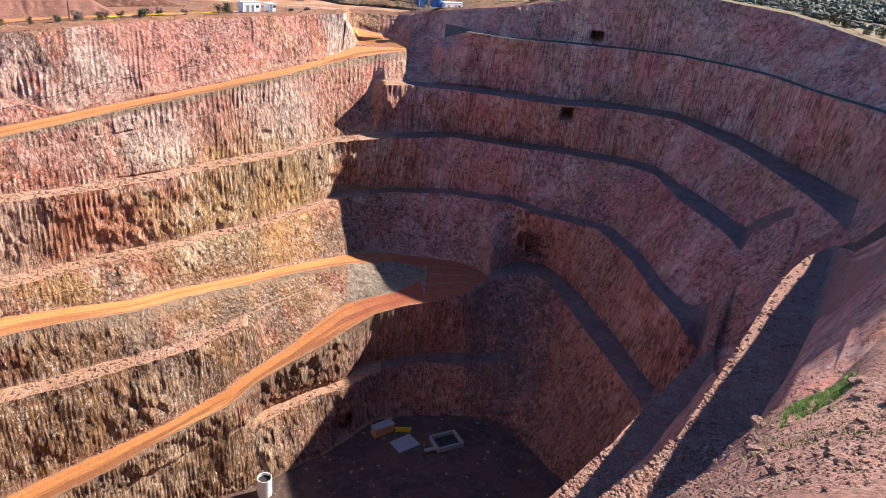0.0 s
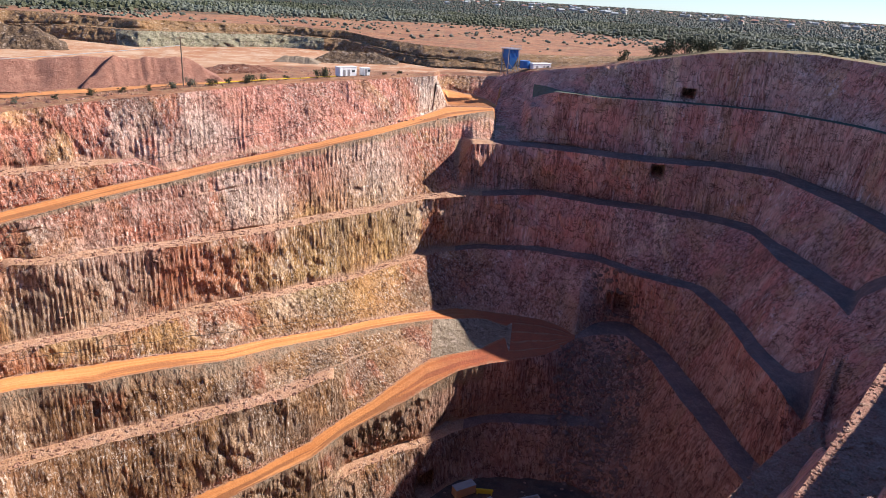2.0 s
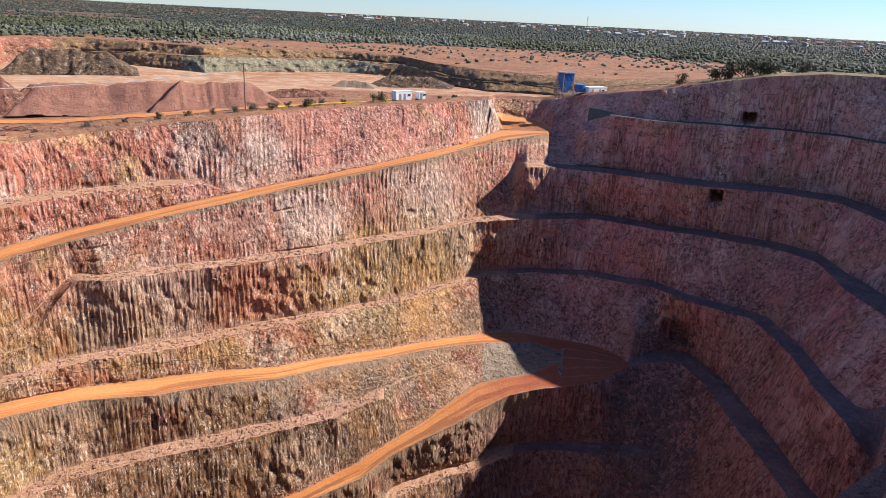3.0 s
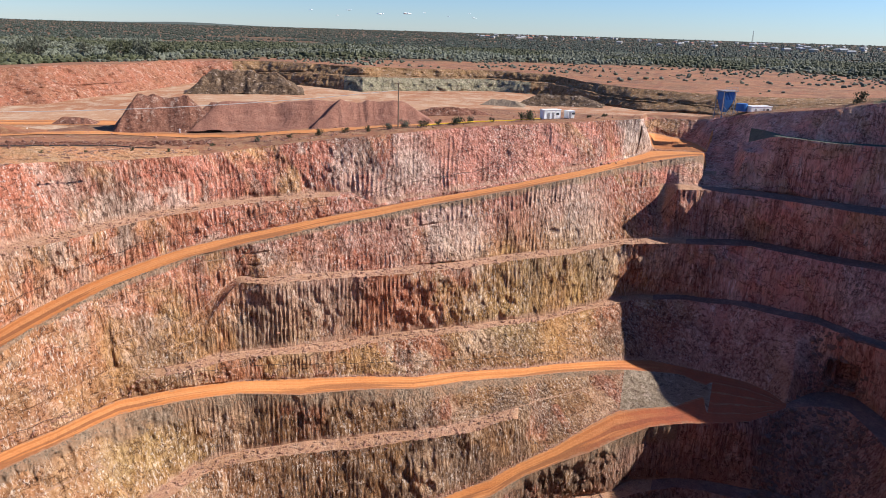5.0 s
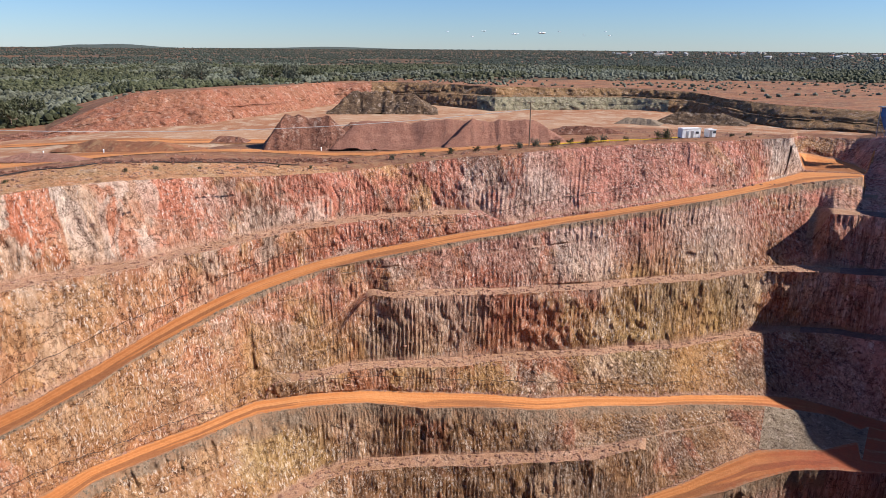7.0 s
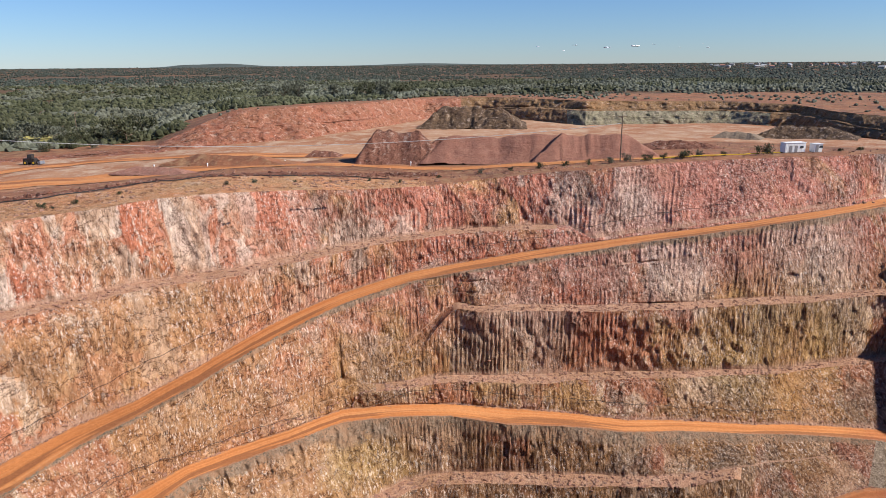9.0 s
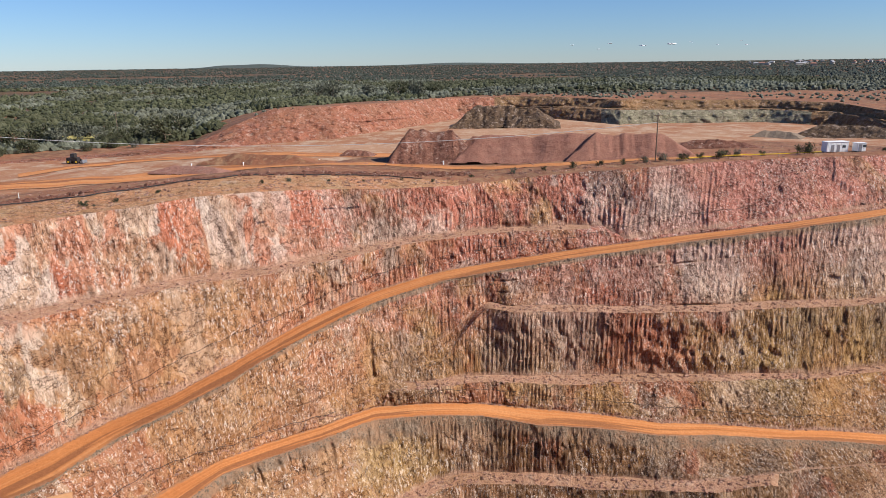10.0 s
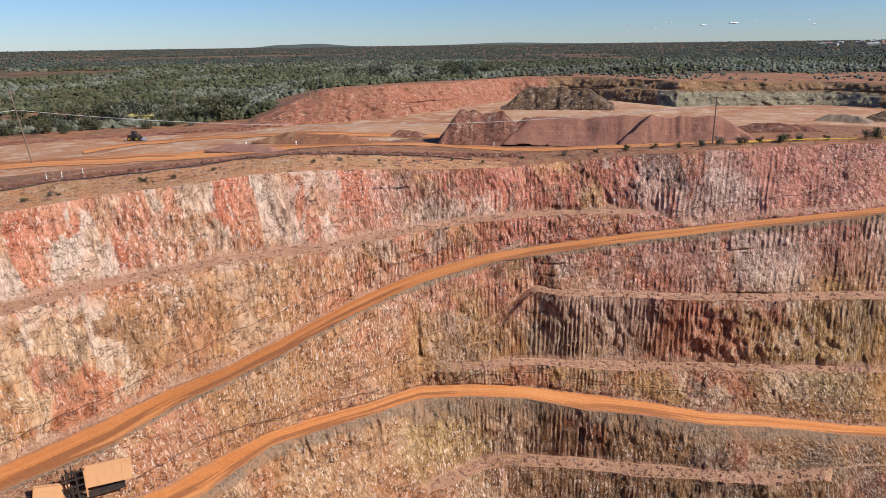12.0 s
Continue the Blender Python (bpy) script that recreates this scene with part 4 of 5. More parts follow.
WHITE = plain("white_paint", (0.80, 0.80, 0.78), 0.5, wear=(0.45, 0.33, 0.25))
BLUE = plain("blue_paint", (0.03, 0.13, 0.36), 0.45, wear=(0.12, 0.10, 0.10))
STEEL = plain("grey_steel", (0.30, 0.30, 0.31), 0.45, 0.6)
DARK = plain("dark_steel", (0.045, 0.038, 0.035), 0.6, 0.3)
RUST = plain("tan_rusty_steel", (0.50, 0.27, 0.135), 0.75, wear=(0.30, 0.13, 0.06))
WOOD = plain("weathered_pole_wood", (0.17, 0.12, 0.085), 0.9, wear=(0.08, 0.06, 0.05))
YELLOW = plain("yellow_paint", (0.62, 0.42, 0.03), 0.5)
RUBBER = plain("black_hose", (0.03, 0.028, 0.028), 0.6)
CABLE = plain("pale_cable", (0.55, 0.53, 0.50), 0.5)
CONCRETE = plain("grey_concrete", (0.36, 0.34, 0.31), 0.85)
GLASS = plain("dark_window", (0.05, 0.06, 0.07), 0.15)
PILE = gravel_material("red_brown_stockpile", (0.33, 0.14, 0.09), (0.25, 0.11, 0.072), (0.40, 0.20, 0.135), True)
PILE_SMOOTH = gravel_material("pinkish_gravel_stockpile", (0.34, 0.155, 0.105), (0.27, 0.12, 0.082), (0.38, 0.20, 0.14))
BROKEN = gravel_material("dark_broken_rock", (0.19, 0.115, 0.065), (0.10, 0.065, 0.045), (0.30, 0.19, 0.10), True)
OLIVE = gravel_material("olive_rubble", (0.20, 0.14, 0.075), (0.13, 0.10, 0.06), (0.28, 0.20, 0.11))
STONE = gravel_material("loose_stones", (0.45, 0.245, 0.175), (0.31, 0.16, 0.115), (0.55, 0.40, 0.30))
GRASS = leaf_material("green_grass", (0.10, 0.17, 0.025), (0.15, 0.22, 0.04), (0.22, 0.25, 0.07))
# bluer tones put the haze of distance into the leaf colour
BUSH_FAR = leaf_material("far_hazed_mulga_leaves", (0.030, 0.036, 0.027), (0.043, 0.050, 0.036), (0.066, 0.073, 0.054))
BUSH_GREY = leaf_material("saltbush_leaves", (0.062, 0.062, 0.038), (0.090, 0.090, 0.060), (0.125, 0.125, 0.09))


# ---- huts, tower, poles ----
def hut(bearing, distance, width, depth, height, turn, doors):
    x, y = spot(bearing, distance)
    h = empty("site_hut", x, y, drop(x, y) - 0.1, turn, "white steel site hut with corrugated walls on the pit rim", "hut", "site huts")
    bm = box(bmesh.new(), width, depth, height - 0.3, 0, 0, 0.3, bevel=0.05)
    for k in range(int(width / 0.5)):
        box(bm, 0.07, 0.05, height - 0.7, -width / 2 + 0.4 + 0.5 * k, -depth / 2 - 0.02, 0.45)
    part("body", bm, WHITE, h)
    part("roof", box(bmesh.new(), width + 0.3, depth + 0.3, 0.14, 0, 0, height + 0.003, bevel=0.03), WHITE, h)
    for sx in (-1, 1):
        part("skid", box(bmesh.new(), 0.2, depth, 0.3, sx * (width / 2 - 0.5), 0, 0), DARK, h)
    for dx in doors:
        d = part("door", box(bmesh.new(), 0.9, 0.06, 2.0, dx, -depth / 2 - 0.06, 0.35, bevel=0.01), STEEL, h)
        part("handle", box(bmesh.new(), 0.05, 0.08, 0.2, dx + 0.3, -depth / 2 - 0.12, 1.3), DARK, d)
    part("window", box(bmesh.new(), 1.1, 0.06, 0.7, width * 0.3, -depth / 2 - 0.06, 1.5), GLASS, h)


hut(-16.7, 233, 6.6, 2.6, 3.1, 52, (-1.6, 0.2))
hut(-15.2, 236, 2.6, 2.4, 2.6, 52, (-0.5,))
hut(-1.2, 268, 8.6, 2.8, 3.0, 42, (-2.4, 1.0))


def hopper_tower():
    """A blue bin on a braced steel frame, with a platform and a stair."""
    x, y = spot(-3.6, 268)
    t = empty("hopper_tower", x, y, drop(x, y), 48, "tall blue steel hopper on a braced frame beside the haul road", "hopper")
    t.scale = (0.72, 0.72, 1.0)
    for sx in (-1, 1):
        for sy in (-1, 1):
            part("leg", box(bmesh.new(), 0.35, 0.35, 9.6, sx * 3.6, sy * 2.4, 0, bevel=0.03), STEEL, t)
    for sx in (-1, 1):
        part("brace", bar(bmesh.new(), (sx * 3.6, -2.4, 0.4), (sx * 3.6, 2.4, 4.6), 0.1), STEEL, t)
        part("brace", bar(bmesh.new(), (-sx * 3.6, -2.4, 0.4), (sx * 3.6, -2.4, 4.6), 0.1), STEEL, t)
    bm = bmesh.new()
    bmesh.ops.create_cone(bm, cap_ends=True, segments=4, radius1=1.6, radius2=3.8, depth=4.2, matrix=Matrix.Translation((0, 0, 4.3)) @ pose(0, 0, 0, 0, 0, 45))
    part("chute", bm, BLUE, t)
    bm = box(bmesh.new(), 6.2, 5.0, 2.8, 0, 0, 6.4, bevel=0.08)
    for k in range(7):
        box(bm, 0.16, 0.2, 2.7, -2.8 + 0.93 * k, -2.6, 6.45)
    part("bin", bm, BLUE, t)
    part("platform", box(bmesh.new(), 8.0, 7.2, 0.25, 0, 0, 9.35), STEEL, t)
    bm = bmesh.new()
    for k in range(9):
        box(bm, 0.07, 0.07, 1.1, -3.9 + k * 0.975, -3.5, 9.6)
    box(bm, 7.9, 0.07, 0.07, 0, -3.5, 10.7)
    box(bm, 7.9, 0.07, 0.07, 0, -3.5, 10.15)
    part("railing", bm, STEEL, t)
    stair = part("stair", bar(bmesh.new(), (4.95, -3.2, 0.2), (4.95, 2.9, 9.3), 0.08), STEEL, t)
    for k in range(22):
        part("step", box(bmesh.new(), 0.9, 0.28, 0.06, 4.5, -3.2 + 0.28 * k, 0.3 + 0.42 * k), STEEL, stair)
    x, y = spot(-2.4, 266)
    s = empty("water_tank", x, y, drop(x, y), 8, "small blue steel tank on legs", "tank")
    bm = bmesh.new()
    bmesh.ops.create_cone(bm, cap_ends=True, segments=20, radius1=1.9, radius2=1.9, depth=2.6, matrix=Matrix.Translation((0, 0, 2.1)))
    part("tank_shell", bm, BLUE, s)
    for k in range(4):
        part("leg", box(bmesh.new(), 0.2, 0.2, 0.8, 1.2 * (-1) ** k, 1.2 * (-1) ** (k // 2), 0), STEEL, s)


hopper_tower()


def power_pole(bearing, distance, height, lean=0.0, arms=1, thick=0.2):
    x, y = spot(bearing, distance)
    p = empty("power_pole", x, y, drop(x, y) - 0.1, -bearing, "weathered wooden power pole with a cross arm", "power pole", "power poles")
    top = (lean, 0, height)
    part("post", bar(bmesh.new(), (0, 0, 0), top, thick, 10, 0.7), WOOD, p)
    for k in range(arms):
        a = part("cross_arm", box(bmesh.new(), 2.4, 0.16, 0.18, lean * 0.93, -0.15, height * 0.955 - 1.3 * k, rz=25), WOOD, p)
        for dx in (-1.0, 0, 1.0):
            part("insulator", bar(bmesh.new(), (lean * 0.93 + dx, -0.15 + dx * 0.46, height * 0.955 + 0.18 - 1.3 * k), (lean * 0.93 + dx, -0.15 + dx * 0.46, height * 0.955 + 0.5 - 1.3 * k), 0.07), CONCRETE, a)
    return Vector((x, y, drop(x, y)))


def hanging(name, a, b, sag, radius, material, label):
    pts = [Vector(a).lerp(Vector(b), k / 24) - Vector((0, 0, sag * 4 * (k / 24) * (1 - k / 24))) for k in range(25)]
    part(name, tube(bmesh.new(), pts, radius), material, None, label)["category"] = "cable"


p1 = power_pole(-29.1, 206, 13.4)
p2 = power_pole(-81.3, 236, 21.5, -2.4)
p3 = power_pole(8.2, 262, 11.5, 0.3, 0, 0.16)
power_pole(-71.2, 372, 12.0)
hanging("power_cable", p2 + Vector((-0.3, -1.5, 15.6)), p1 + Vector((0, 0, 10.8)), 5.0, 0.075, CABLE, "pale sagging power cable strung between wooden poles")
hanging("power_cable", p2 + Vector((-0.3, -1.5, 15.6)), p2 + Vector((-40, -120, 14)), 3.0, 0.075, CABLE, "pale sagging power cable strung between wooden poles")
hanging("power_cable", p1 + Vector((0, 0, 12.6)), Vector((*spot(-3.6, 300), 15)), 3.0, 0.03, DARK, "thin dark power cable over the pit rim")


# ---- hoses hung along the walls ----
def on_face(bearing, rise):
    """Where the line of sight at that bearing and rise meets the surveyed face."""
    c = np.searchsorted(B, bearing)
    slope = math.tan(radians(rise))
    r, z = V[:20, c, 0], V[:20, c, 1]
    side = z - (EYE + slope * r)
    for k in range(19):
        if side[k] > 0 >= side[k + 1]:
            t = side[k] / (side[k] - side[k + 1])
            d = r[k] + t * (r[k + 1] - r[k]) - 1.0
            return Vector((*spot(bearing, d), EYE + slope * d))
    return None


def hose(points, label):
    p = np.array(points)
    fine = np.arange(p[0, 0], p[-1, 0], 0.35)
    line_up = [on_face(b, np.interp(b, p[:, 0], p[:, 1]) + 0.06 * math.sin(3.1 * b)) for b in fine]
    line_up = [q for q in line_up if q]
    part("hose", tube(bmesh.new(), line_up, 0.05), RUBBER, None, label)["category"] = "hose"


hose([(-86.8, -26.8), (-83.2, -26.0), (-79.5, -25.4), (-75.5, -24.4), (-72.7, -23.5), (-68.5, -22.1), (-65.6, -21.3), (-58.7, -19.3), (-54.7, -17.8), (-49.7, -16.4), (-44.9, -15.5), (-40.1, -14.7), (-35.5, -14.1), (-31.2, -13.0), (-27.1, -12.0), (-23.2, -11.2), (-19.6, -10.4)], "black hose hung along the upper pit wall")
hose([(-78.0, -31.5), (-75.2, -30.9), (-72.2, -29.9), (-68.8, -29.5), (-65.4, -29.3), (-61.3, -28.6), (-56.1, -27.9)], "black hose hung along the wall over the lower road")
hose([(-49.9, -27.6), (-46.9, -26.7), (-42.9, -26.6), (-37.8, -26.9), (-32.6, -27.0), (-27.4, -26.9), (-22.4, -26.6), (-17.5, -26.0), (-12.9, -25.0)], "black hose hung along the wall over the lower road")


# ---- stockpiles ----
def pile(bearing, distance, length, width, height, turn, seed, label, material=None, flat=0.0, steep_end=0.0, rough=0.08):
    """A heap of gravel with a wavering ridge, gullies and a foot that runs out."""
    x0, y0 = spot(bearing, distance)
    n, m = 72, 44
    u, v = np.meshgrid(np.linspace(-1, 1, n), np.linspace(-1, 1, m))
    ridge = 0.86 + 0.55 * fbm(u * 2.6 + seed, v * 0 + seed, 1.5, 3)
    left = 3.4 if steep_end else 1.9
    end = np.clip(np.minimum((1 + u) * left, (1 - u) * 1.5), 0, 1)
    off = v + 0.3 * fbm(u * 2 + seed, 0 * v, 3.3, 3)
    cross = np.clip(1.06 - np.abs(off) * 1.15, 0, 1)
    cross = np.minimum(cross, 1.0 - flat)
    gully = np.abs(vnoise(u * 13 + seed, v * 0.8, 6.1) - 0.5) * 0.36 * np.minimum(cross * 2, 1) * np.clip(1 - cross, 0.2, 1)
    h = height * (np.minimum(ridge * cross, end) - gully + rough * fbm(u * 9 + seed, v * 9, 8.8, 4) * end)
    g = drop(x0, y0)
    c, s = math.cos(radians(turn)), math.sin(radians(turn))
    lx, ly = u * length / 2, v * width / 2
    grid = np.stack([lx * c - ly * s, lx * s + ly * c, np.maximum(h, 0) - 0.35 * (h <= 0.02)], -1)
    ob = sheet("stockpile", grid, material or PILE, label, "stockpile", "thing")
    del ob["kind"]
    ob["group"] = "gravel stockpiles"
    ob.location = (x0, y0, g)


pile(-47.0, 228, 31, 25, 11.0, 47, 3.1, "heap of red-brown broken ore with a gullied flank")
pile(-31.0, 224, 40, 24, 8.6, 36, 23.7, "peaked end of a red-brown gravel stockpile with gullied sides", PILE_SMOOTH)
pile(-37.2, 226, 62, 26, 8.8, 36, 11.7, "long ridged red-brown gravel stockpile with one steep shaded end", PILE_SMOOTH, steep_end=1.0)
pile(-53.3, 246, 13, 9, 2.4, 40, 5.2, "small low heap of brown gravel")
pile(-42.2, 262, 26, 16, 5.0, 40, 15.2, "low heap of red-brown gravel behind the stockpile")
pile(-31.2, 240, 22, 12, 3.6, 40, 8.8, "heap of dark broken rock at the end of the stockpile", OLIVE)
pile(-41.0, 364, 56, 40, 12.0, 38, 21.3, "large dark mound of broken brown and black rock", BROKEN, 0.12, rough=0.42)
pile(-38.6, 350, 22, 12, 4.5, 34, 61.3, "ragged bank of black broken rock below the mound", BROKEN, rough=0.5)
pile(-24.6, 250, 30, 9, 2.8, 30, 57.0, "ragged heap of dark red boulders beside the yard road", PILE, rough=0.45)
pile(-15.8, 322, 40, 24, 5.0, 10, 31.0, "rough heap of grey broken rock in the quarry", BROKEN, rough=0.4)
pile(-20.5, 310, 20, 12, 3.0, 10, 37.0, "low heap of grey gravel in the quarry", GRAVEL_GREY)
pile(-60.5, 232, 46, 12, 3.2, 30, 41.0, "low bank of orange spoil beside the yard road", YARD)
pile(-66.0, 222, 30, 9, 2.2, 25, 43.0, "low bank of red and green spoil beside the yard road", GRAVEL_PINK)

# ---- the rusty bins on the ledge over the lower road ----
def old_bins():
    x, y = spot(-81.8, 110.5)
    z = drop(x, y, -30)
    t = empty("ore_bins", x, y, z - 0.2, 81.8, "old tan rusty steel ore bins with a tangled dark frame", "machinery")
    for cx, w, h, tilt, zz in ((-5.0, 5.0, 3.0, -12, 0.3), (3.4, 6.8, 3.4, -5, 1.1)):
        bm = box(bmesh.new(), w, 0.8, h, cx, -0.5, zz, ry=-tilt, rx=-12, bevel=0.06)
        ribs = [bmesh.new() for k in range(int(w / 1.2))]
        for k, rib in enumerate(ribs):
            box(rib, 0.06, 0.05, h - 0.3, cx - w / 2 + 0.6 + 1.2 * k, -0.92 + 0.02, zz + 0.1 - (cx - w / 2 + 0.6 + 1.2 * k - cx) * math.sin(radians(-tilt)), ry=-tilt, rx=-12)
        shell = part("bin", bm, RUST, t, "dented tan steel bin")
        for rib in ribs:
            part("rib", rib, RUST, shell)
        part("bin_rim", box(bmesh.new(), w + 0.1, 0.5, 0.12, cx + h * math.sin(radians(-tilt)), -0.5 + h * math.sin(radians(12)), zz + h * 0.975, ry=-tilt, rx=-12), RUST, t)
    rng = random.Random(5)
    for k in range(16):
        a = (-2.4 + 2.6 * rng.random(), -1.2 + 2.4 * rng.random(), 0)
        b = (a[0] + rng.uniform(-1.1, 1.1), a[1] + rng.uniform(-0.8, 0.8), 1.6 + 3.4 * rng.random())
        part("strut", bar(bmesh.new(), a, b, 0.09 + 0.06 * rng.random()), DARK, t)
    for dx in (-2.3, -1.0, 0.2):
        part("post", box(bmesh.new(), 0.25, 0.25, 4.9, dx, -1.0, 0, bevel=0.02), DARK if dx < 0 else RUST, t)
    for zz in (1.2, 2.4, 3.6, 4.8):
        part("beam", box(bmesh.new(), 2.8, 0.2, 0.2, -1.05, -1.0, zz), DARK, t)
    part("base_frame", box(bmesh.new(), 13.0, 2.6, 0.5, -0.8, 0.3, -0.3, bevel=0.05), DARK, t)


old_bins()


# ---- machinery on the pit floor ----
def floor_plant():
    def place(bearing, distance):
        x, y = spot(bearing, distance)
        return x, y, drop(x, y, -70)

    x, y, z = place(-4.4, 150)
    c = empty("container", x, y, z, 38, "tan steel container with ribbed sides on the pit floor", "container")
    bm = box(bmesh.new(), 6.0, 2.5, 2.6, 0, 0, 0.15, bevel=0.05)
    for k in range(11):
        box(bm, 0.12, 0.06, 2.3, -2.6 + 0.52 * k, -1.27, 0.3)
    part("body", bm, RUST, c)
    part("roof", box(bmesh.new(), 6.1, 2.6, 0.08, 0, 0, 2.77), CONCRETE, c)
    part("door", box(bmesh.new(), 0.06, 2.2, 2.3, 3.06, 0, 0.3), DARK, c)
    x, y, z = place(-2.3, 151)
    b = empty("yellow_barrier", x, y, z, 5, "yellow steel barrier frame", "barrier")
    part("rail", box(bmesh.new(), 4.6, 0.5, 0.5, 0, 0, 1.0, bevel=0.04), YELLOW, b)
    part("panel", box(bmesh.new(), 4.2, 0.2, 0.9, 0, 0, 0.05), YELLOW, b)
    for s in (-1, 1):
        part("foot", box(bmesh.new(), 0.3, 0.9, 1.0, s * 1.9, 0, 0), YELLOW, b)
    x, y, z = place(-2.0, 146)
    s = empty("concrete_pad", x, y, z, 40, "pale concrete pad on the pit floor", "pad")
    part("slab", box(bmesh.new(), 6.5, 5.0, 0.35, 0, 0, 0, bevel=0.05), CONCRETE, s)
    x, y, z = place(2.3, 148)
    q = empty("settling_tank", x, y, z, 28, "square open steel tank with pale rims on the pit floor", "tank")
    for sx, sy, w, d in ((0, -2.6, 7.6, 0.5), (0, 2.6, 7.6, 0.5), (-3.6, 0, 0.5, 4.7), (3.6, 0, 0.5, 4.7)):
        part("tank_wall", box(bmesh.new(), w, d, 1.5, sx, sy, 0, bevel=0.04), CONCRETE, q)
    part("tank_floor", box(bmesh.new(), 6.7, 4.7, 0.1, 0, 0, 0.3), DARK, q)
    part("walkway", box(bmesh.new(), 3.4, 1.0, 0.5, -5.4, -1.6, 0.6, bevel=0.03), CONCRETE, q)
    x, y, z = place(-16.4, 129)
    v = empty("vent_pipe", x, y, z, 0, "wide white vent pipe with a dark mouth on the pit floor", "pipe")
    bm = bmesh.new()
    bmesh.ops.create_cone(bm, cap_ends=False, segments=28, radius1=1.7, radius2=1.7, depth=5.0, matrix=Matrix.Translation((0, 0, 2.5)))
    bmesh.ops.solidify(bm, geom=bm.faces[:], thickness=0.12)
    part("shell", bm, WHITE, v)
    bm = bmesh.new()
    bmesh.ops.create_circle(bm, cap_ends=True, segments=28, radius=1.62, matrix=Matrix.Translation((0, 0, 4.2)))
    part("grating", bm, DARK, v)


floor_plant()


def loader():
    """A wheel loader parked by the yard road."""
    x, y = spot(-74.3, 285)
    t = empty("wheel_loader", x, y, drop(x, y), 40, "dark wheel loader with raised cab parked by the yard road", "loader")
    part("body", box(bmesh.new(), 4.2, 2.2, 1.3, -0.6, 0, 0.9, bevel=0.12), DARK, t)
    cab = part("cab", box(bmesh.new(), 1.6, 1.7, 1.5, -0.3, 0, 2.2, bevel=0.08), DARK, t)
    part("window", box(bmesh.new(), 1.2, 1.74, 0.8, -0.3, 0, 2.6), GLASS, cab)
    part("bucket", box(bmesh.new(), 1.0, 2.8, 1.1, 3.4, 0, 0.2, ry=-15, bevel=0.08), STEEL, t)
    for s in (-1, 1):
        part("arm", bar(bmesh.new(), (1.0, s * 0.8, 1.8), (3.1, s * 0.8, 0.8), 0.16), DARK, t)
        for wx in (-1.8, 1.2):
            w = part("wheel", bar(bmesh.new(), (wx, s * 0.85, 0.8), (wx, s * 1.4, 0.8), 0.8, 20), RUBBER, t)
            part("rim", bar(bmesh.new(), (wx, s * 1.38, 0.8), (wx, s * 1.43, 0.8), 0.4, 14), YELLOW, w)


loader()


def yard_shed():
    """A low steel shed in the scrub beyond the yard, with a thin pole beside it."""
    x, y = spot(-73.9, 352)
    t = empty("shed", x, y, drop(x, y), 70, "low olive-yellow steel shed among the scrub", "shed")
    part("wall", box(bmesh.new(), 13, 6, 3.0, 0, 0, 0, bevel=0.05), SHED, t)
    bm = bmesh.new()
    vs = [bm.verts.new(p) for p in ((-6.8, -3.4, 3.0), (6.8, -3.4, 3.0), (6.8, 3.4, 3.0), (-6.8, 3.4, 3.0), (-6.8, 0, 4.1), (6.8, 0, 4.1))]
    for q in ((0, 1, 5, 4), (2, 3, 4, 5), (1, 2, 5), (3, 0, 4), (3, 2, 1, 0)):
        bm.faces.new([vs[k] for k in q])
    part("roof", bm, SHED, t)
    part("door", box(bmesh.new(), 2.6, 0.08, 2.5, -2.0, -3.06, 0.05), DARK, t)


SHED = plain("olive_yellow_steel", (0.34, 0.29, 0.10), 0.6)
yard_shed()

# black water pipe lying along the brow
pts = []
for k in range(70):
    b = -88 + 40 * k / 69
    x, y = spot(b, np.interp(b, B, verge[:, 0]) + 1.0 + 1.6 * math.sin(0.7 * b))
    pts.append(Vector((x, y, drop(x, y) + 0.2)))
part("water_pipe", tube(bmesh.new(), pts, 0.12, 6), RUBBER, None, "black water pipe lying along the brow of the pit")["category"] = "pipe"

# fence posts by the leaning pole
for b, d in ((-80.6, 176), (-79.6, 177), (-78.2, 179)):
    x, y = spot(b, d)
    m = empty("fence_post", x, y, drop(x, y), 0, "pale wooden fence post on the brow of the pit", "post", "fence posts")
    part("post", bar(bmesh.new(), (0, 0, -0.1), (0, 0, 1.5), 0.12, 8, 0.8), CABLE, m)

# small fair-weather clouds over the horizon
CLOUD = Nodes("cloud_white", 1.0).done((0.85, 0.86, 0.88))
cloud_rng = np.random.RandomState(5)
for b, up, wide in ((-35.9, 1.18, 16), (-33.9, 0.85, 14), (-33.0, 1.26, 22), (-30.6, 1.05, 30), (-28.4, 1.14, 38), (-27.1, 1.24, 12), (-25.2, 1.0, 10), (-23.6, 1.26, 10), (-23.2, 0.96, 18)):
    x, y = spot(b, 4700)
    p, f = lump_arrays(14, cloud_rng, 2, 0.15)
    size = cloud_rng.uniform(0.12, 0.3, 14)[:, None, None] * wide
    off = cloud_rng.normal(0, 0.32, (14, 1, 3)) * (wide, wide, wide * 0.12)
    ob = cloud_mesh("cloud", p * size * (1, 1, 0.35) + off + (x, y, EYE + 4700 * math.tan(radians(up))), f, CLOUD, "tiny white fair-weather cloud low over the horizon", "cloud", smooth=True)

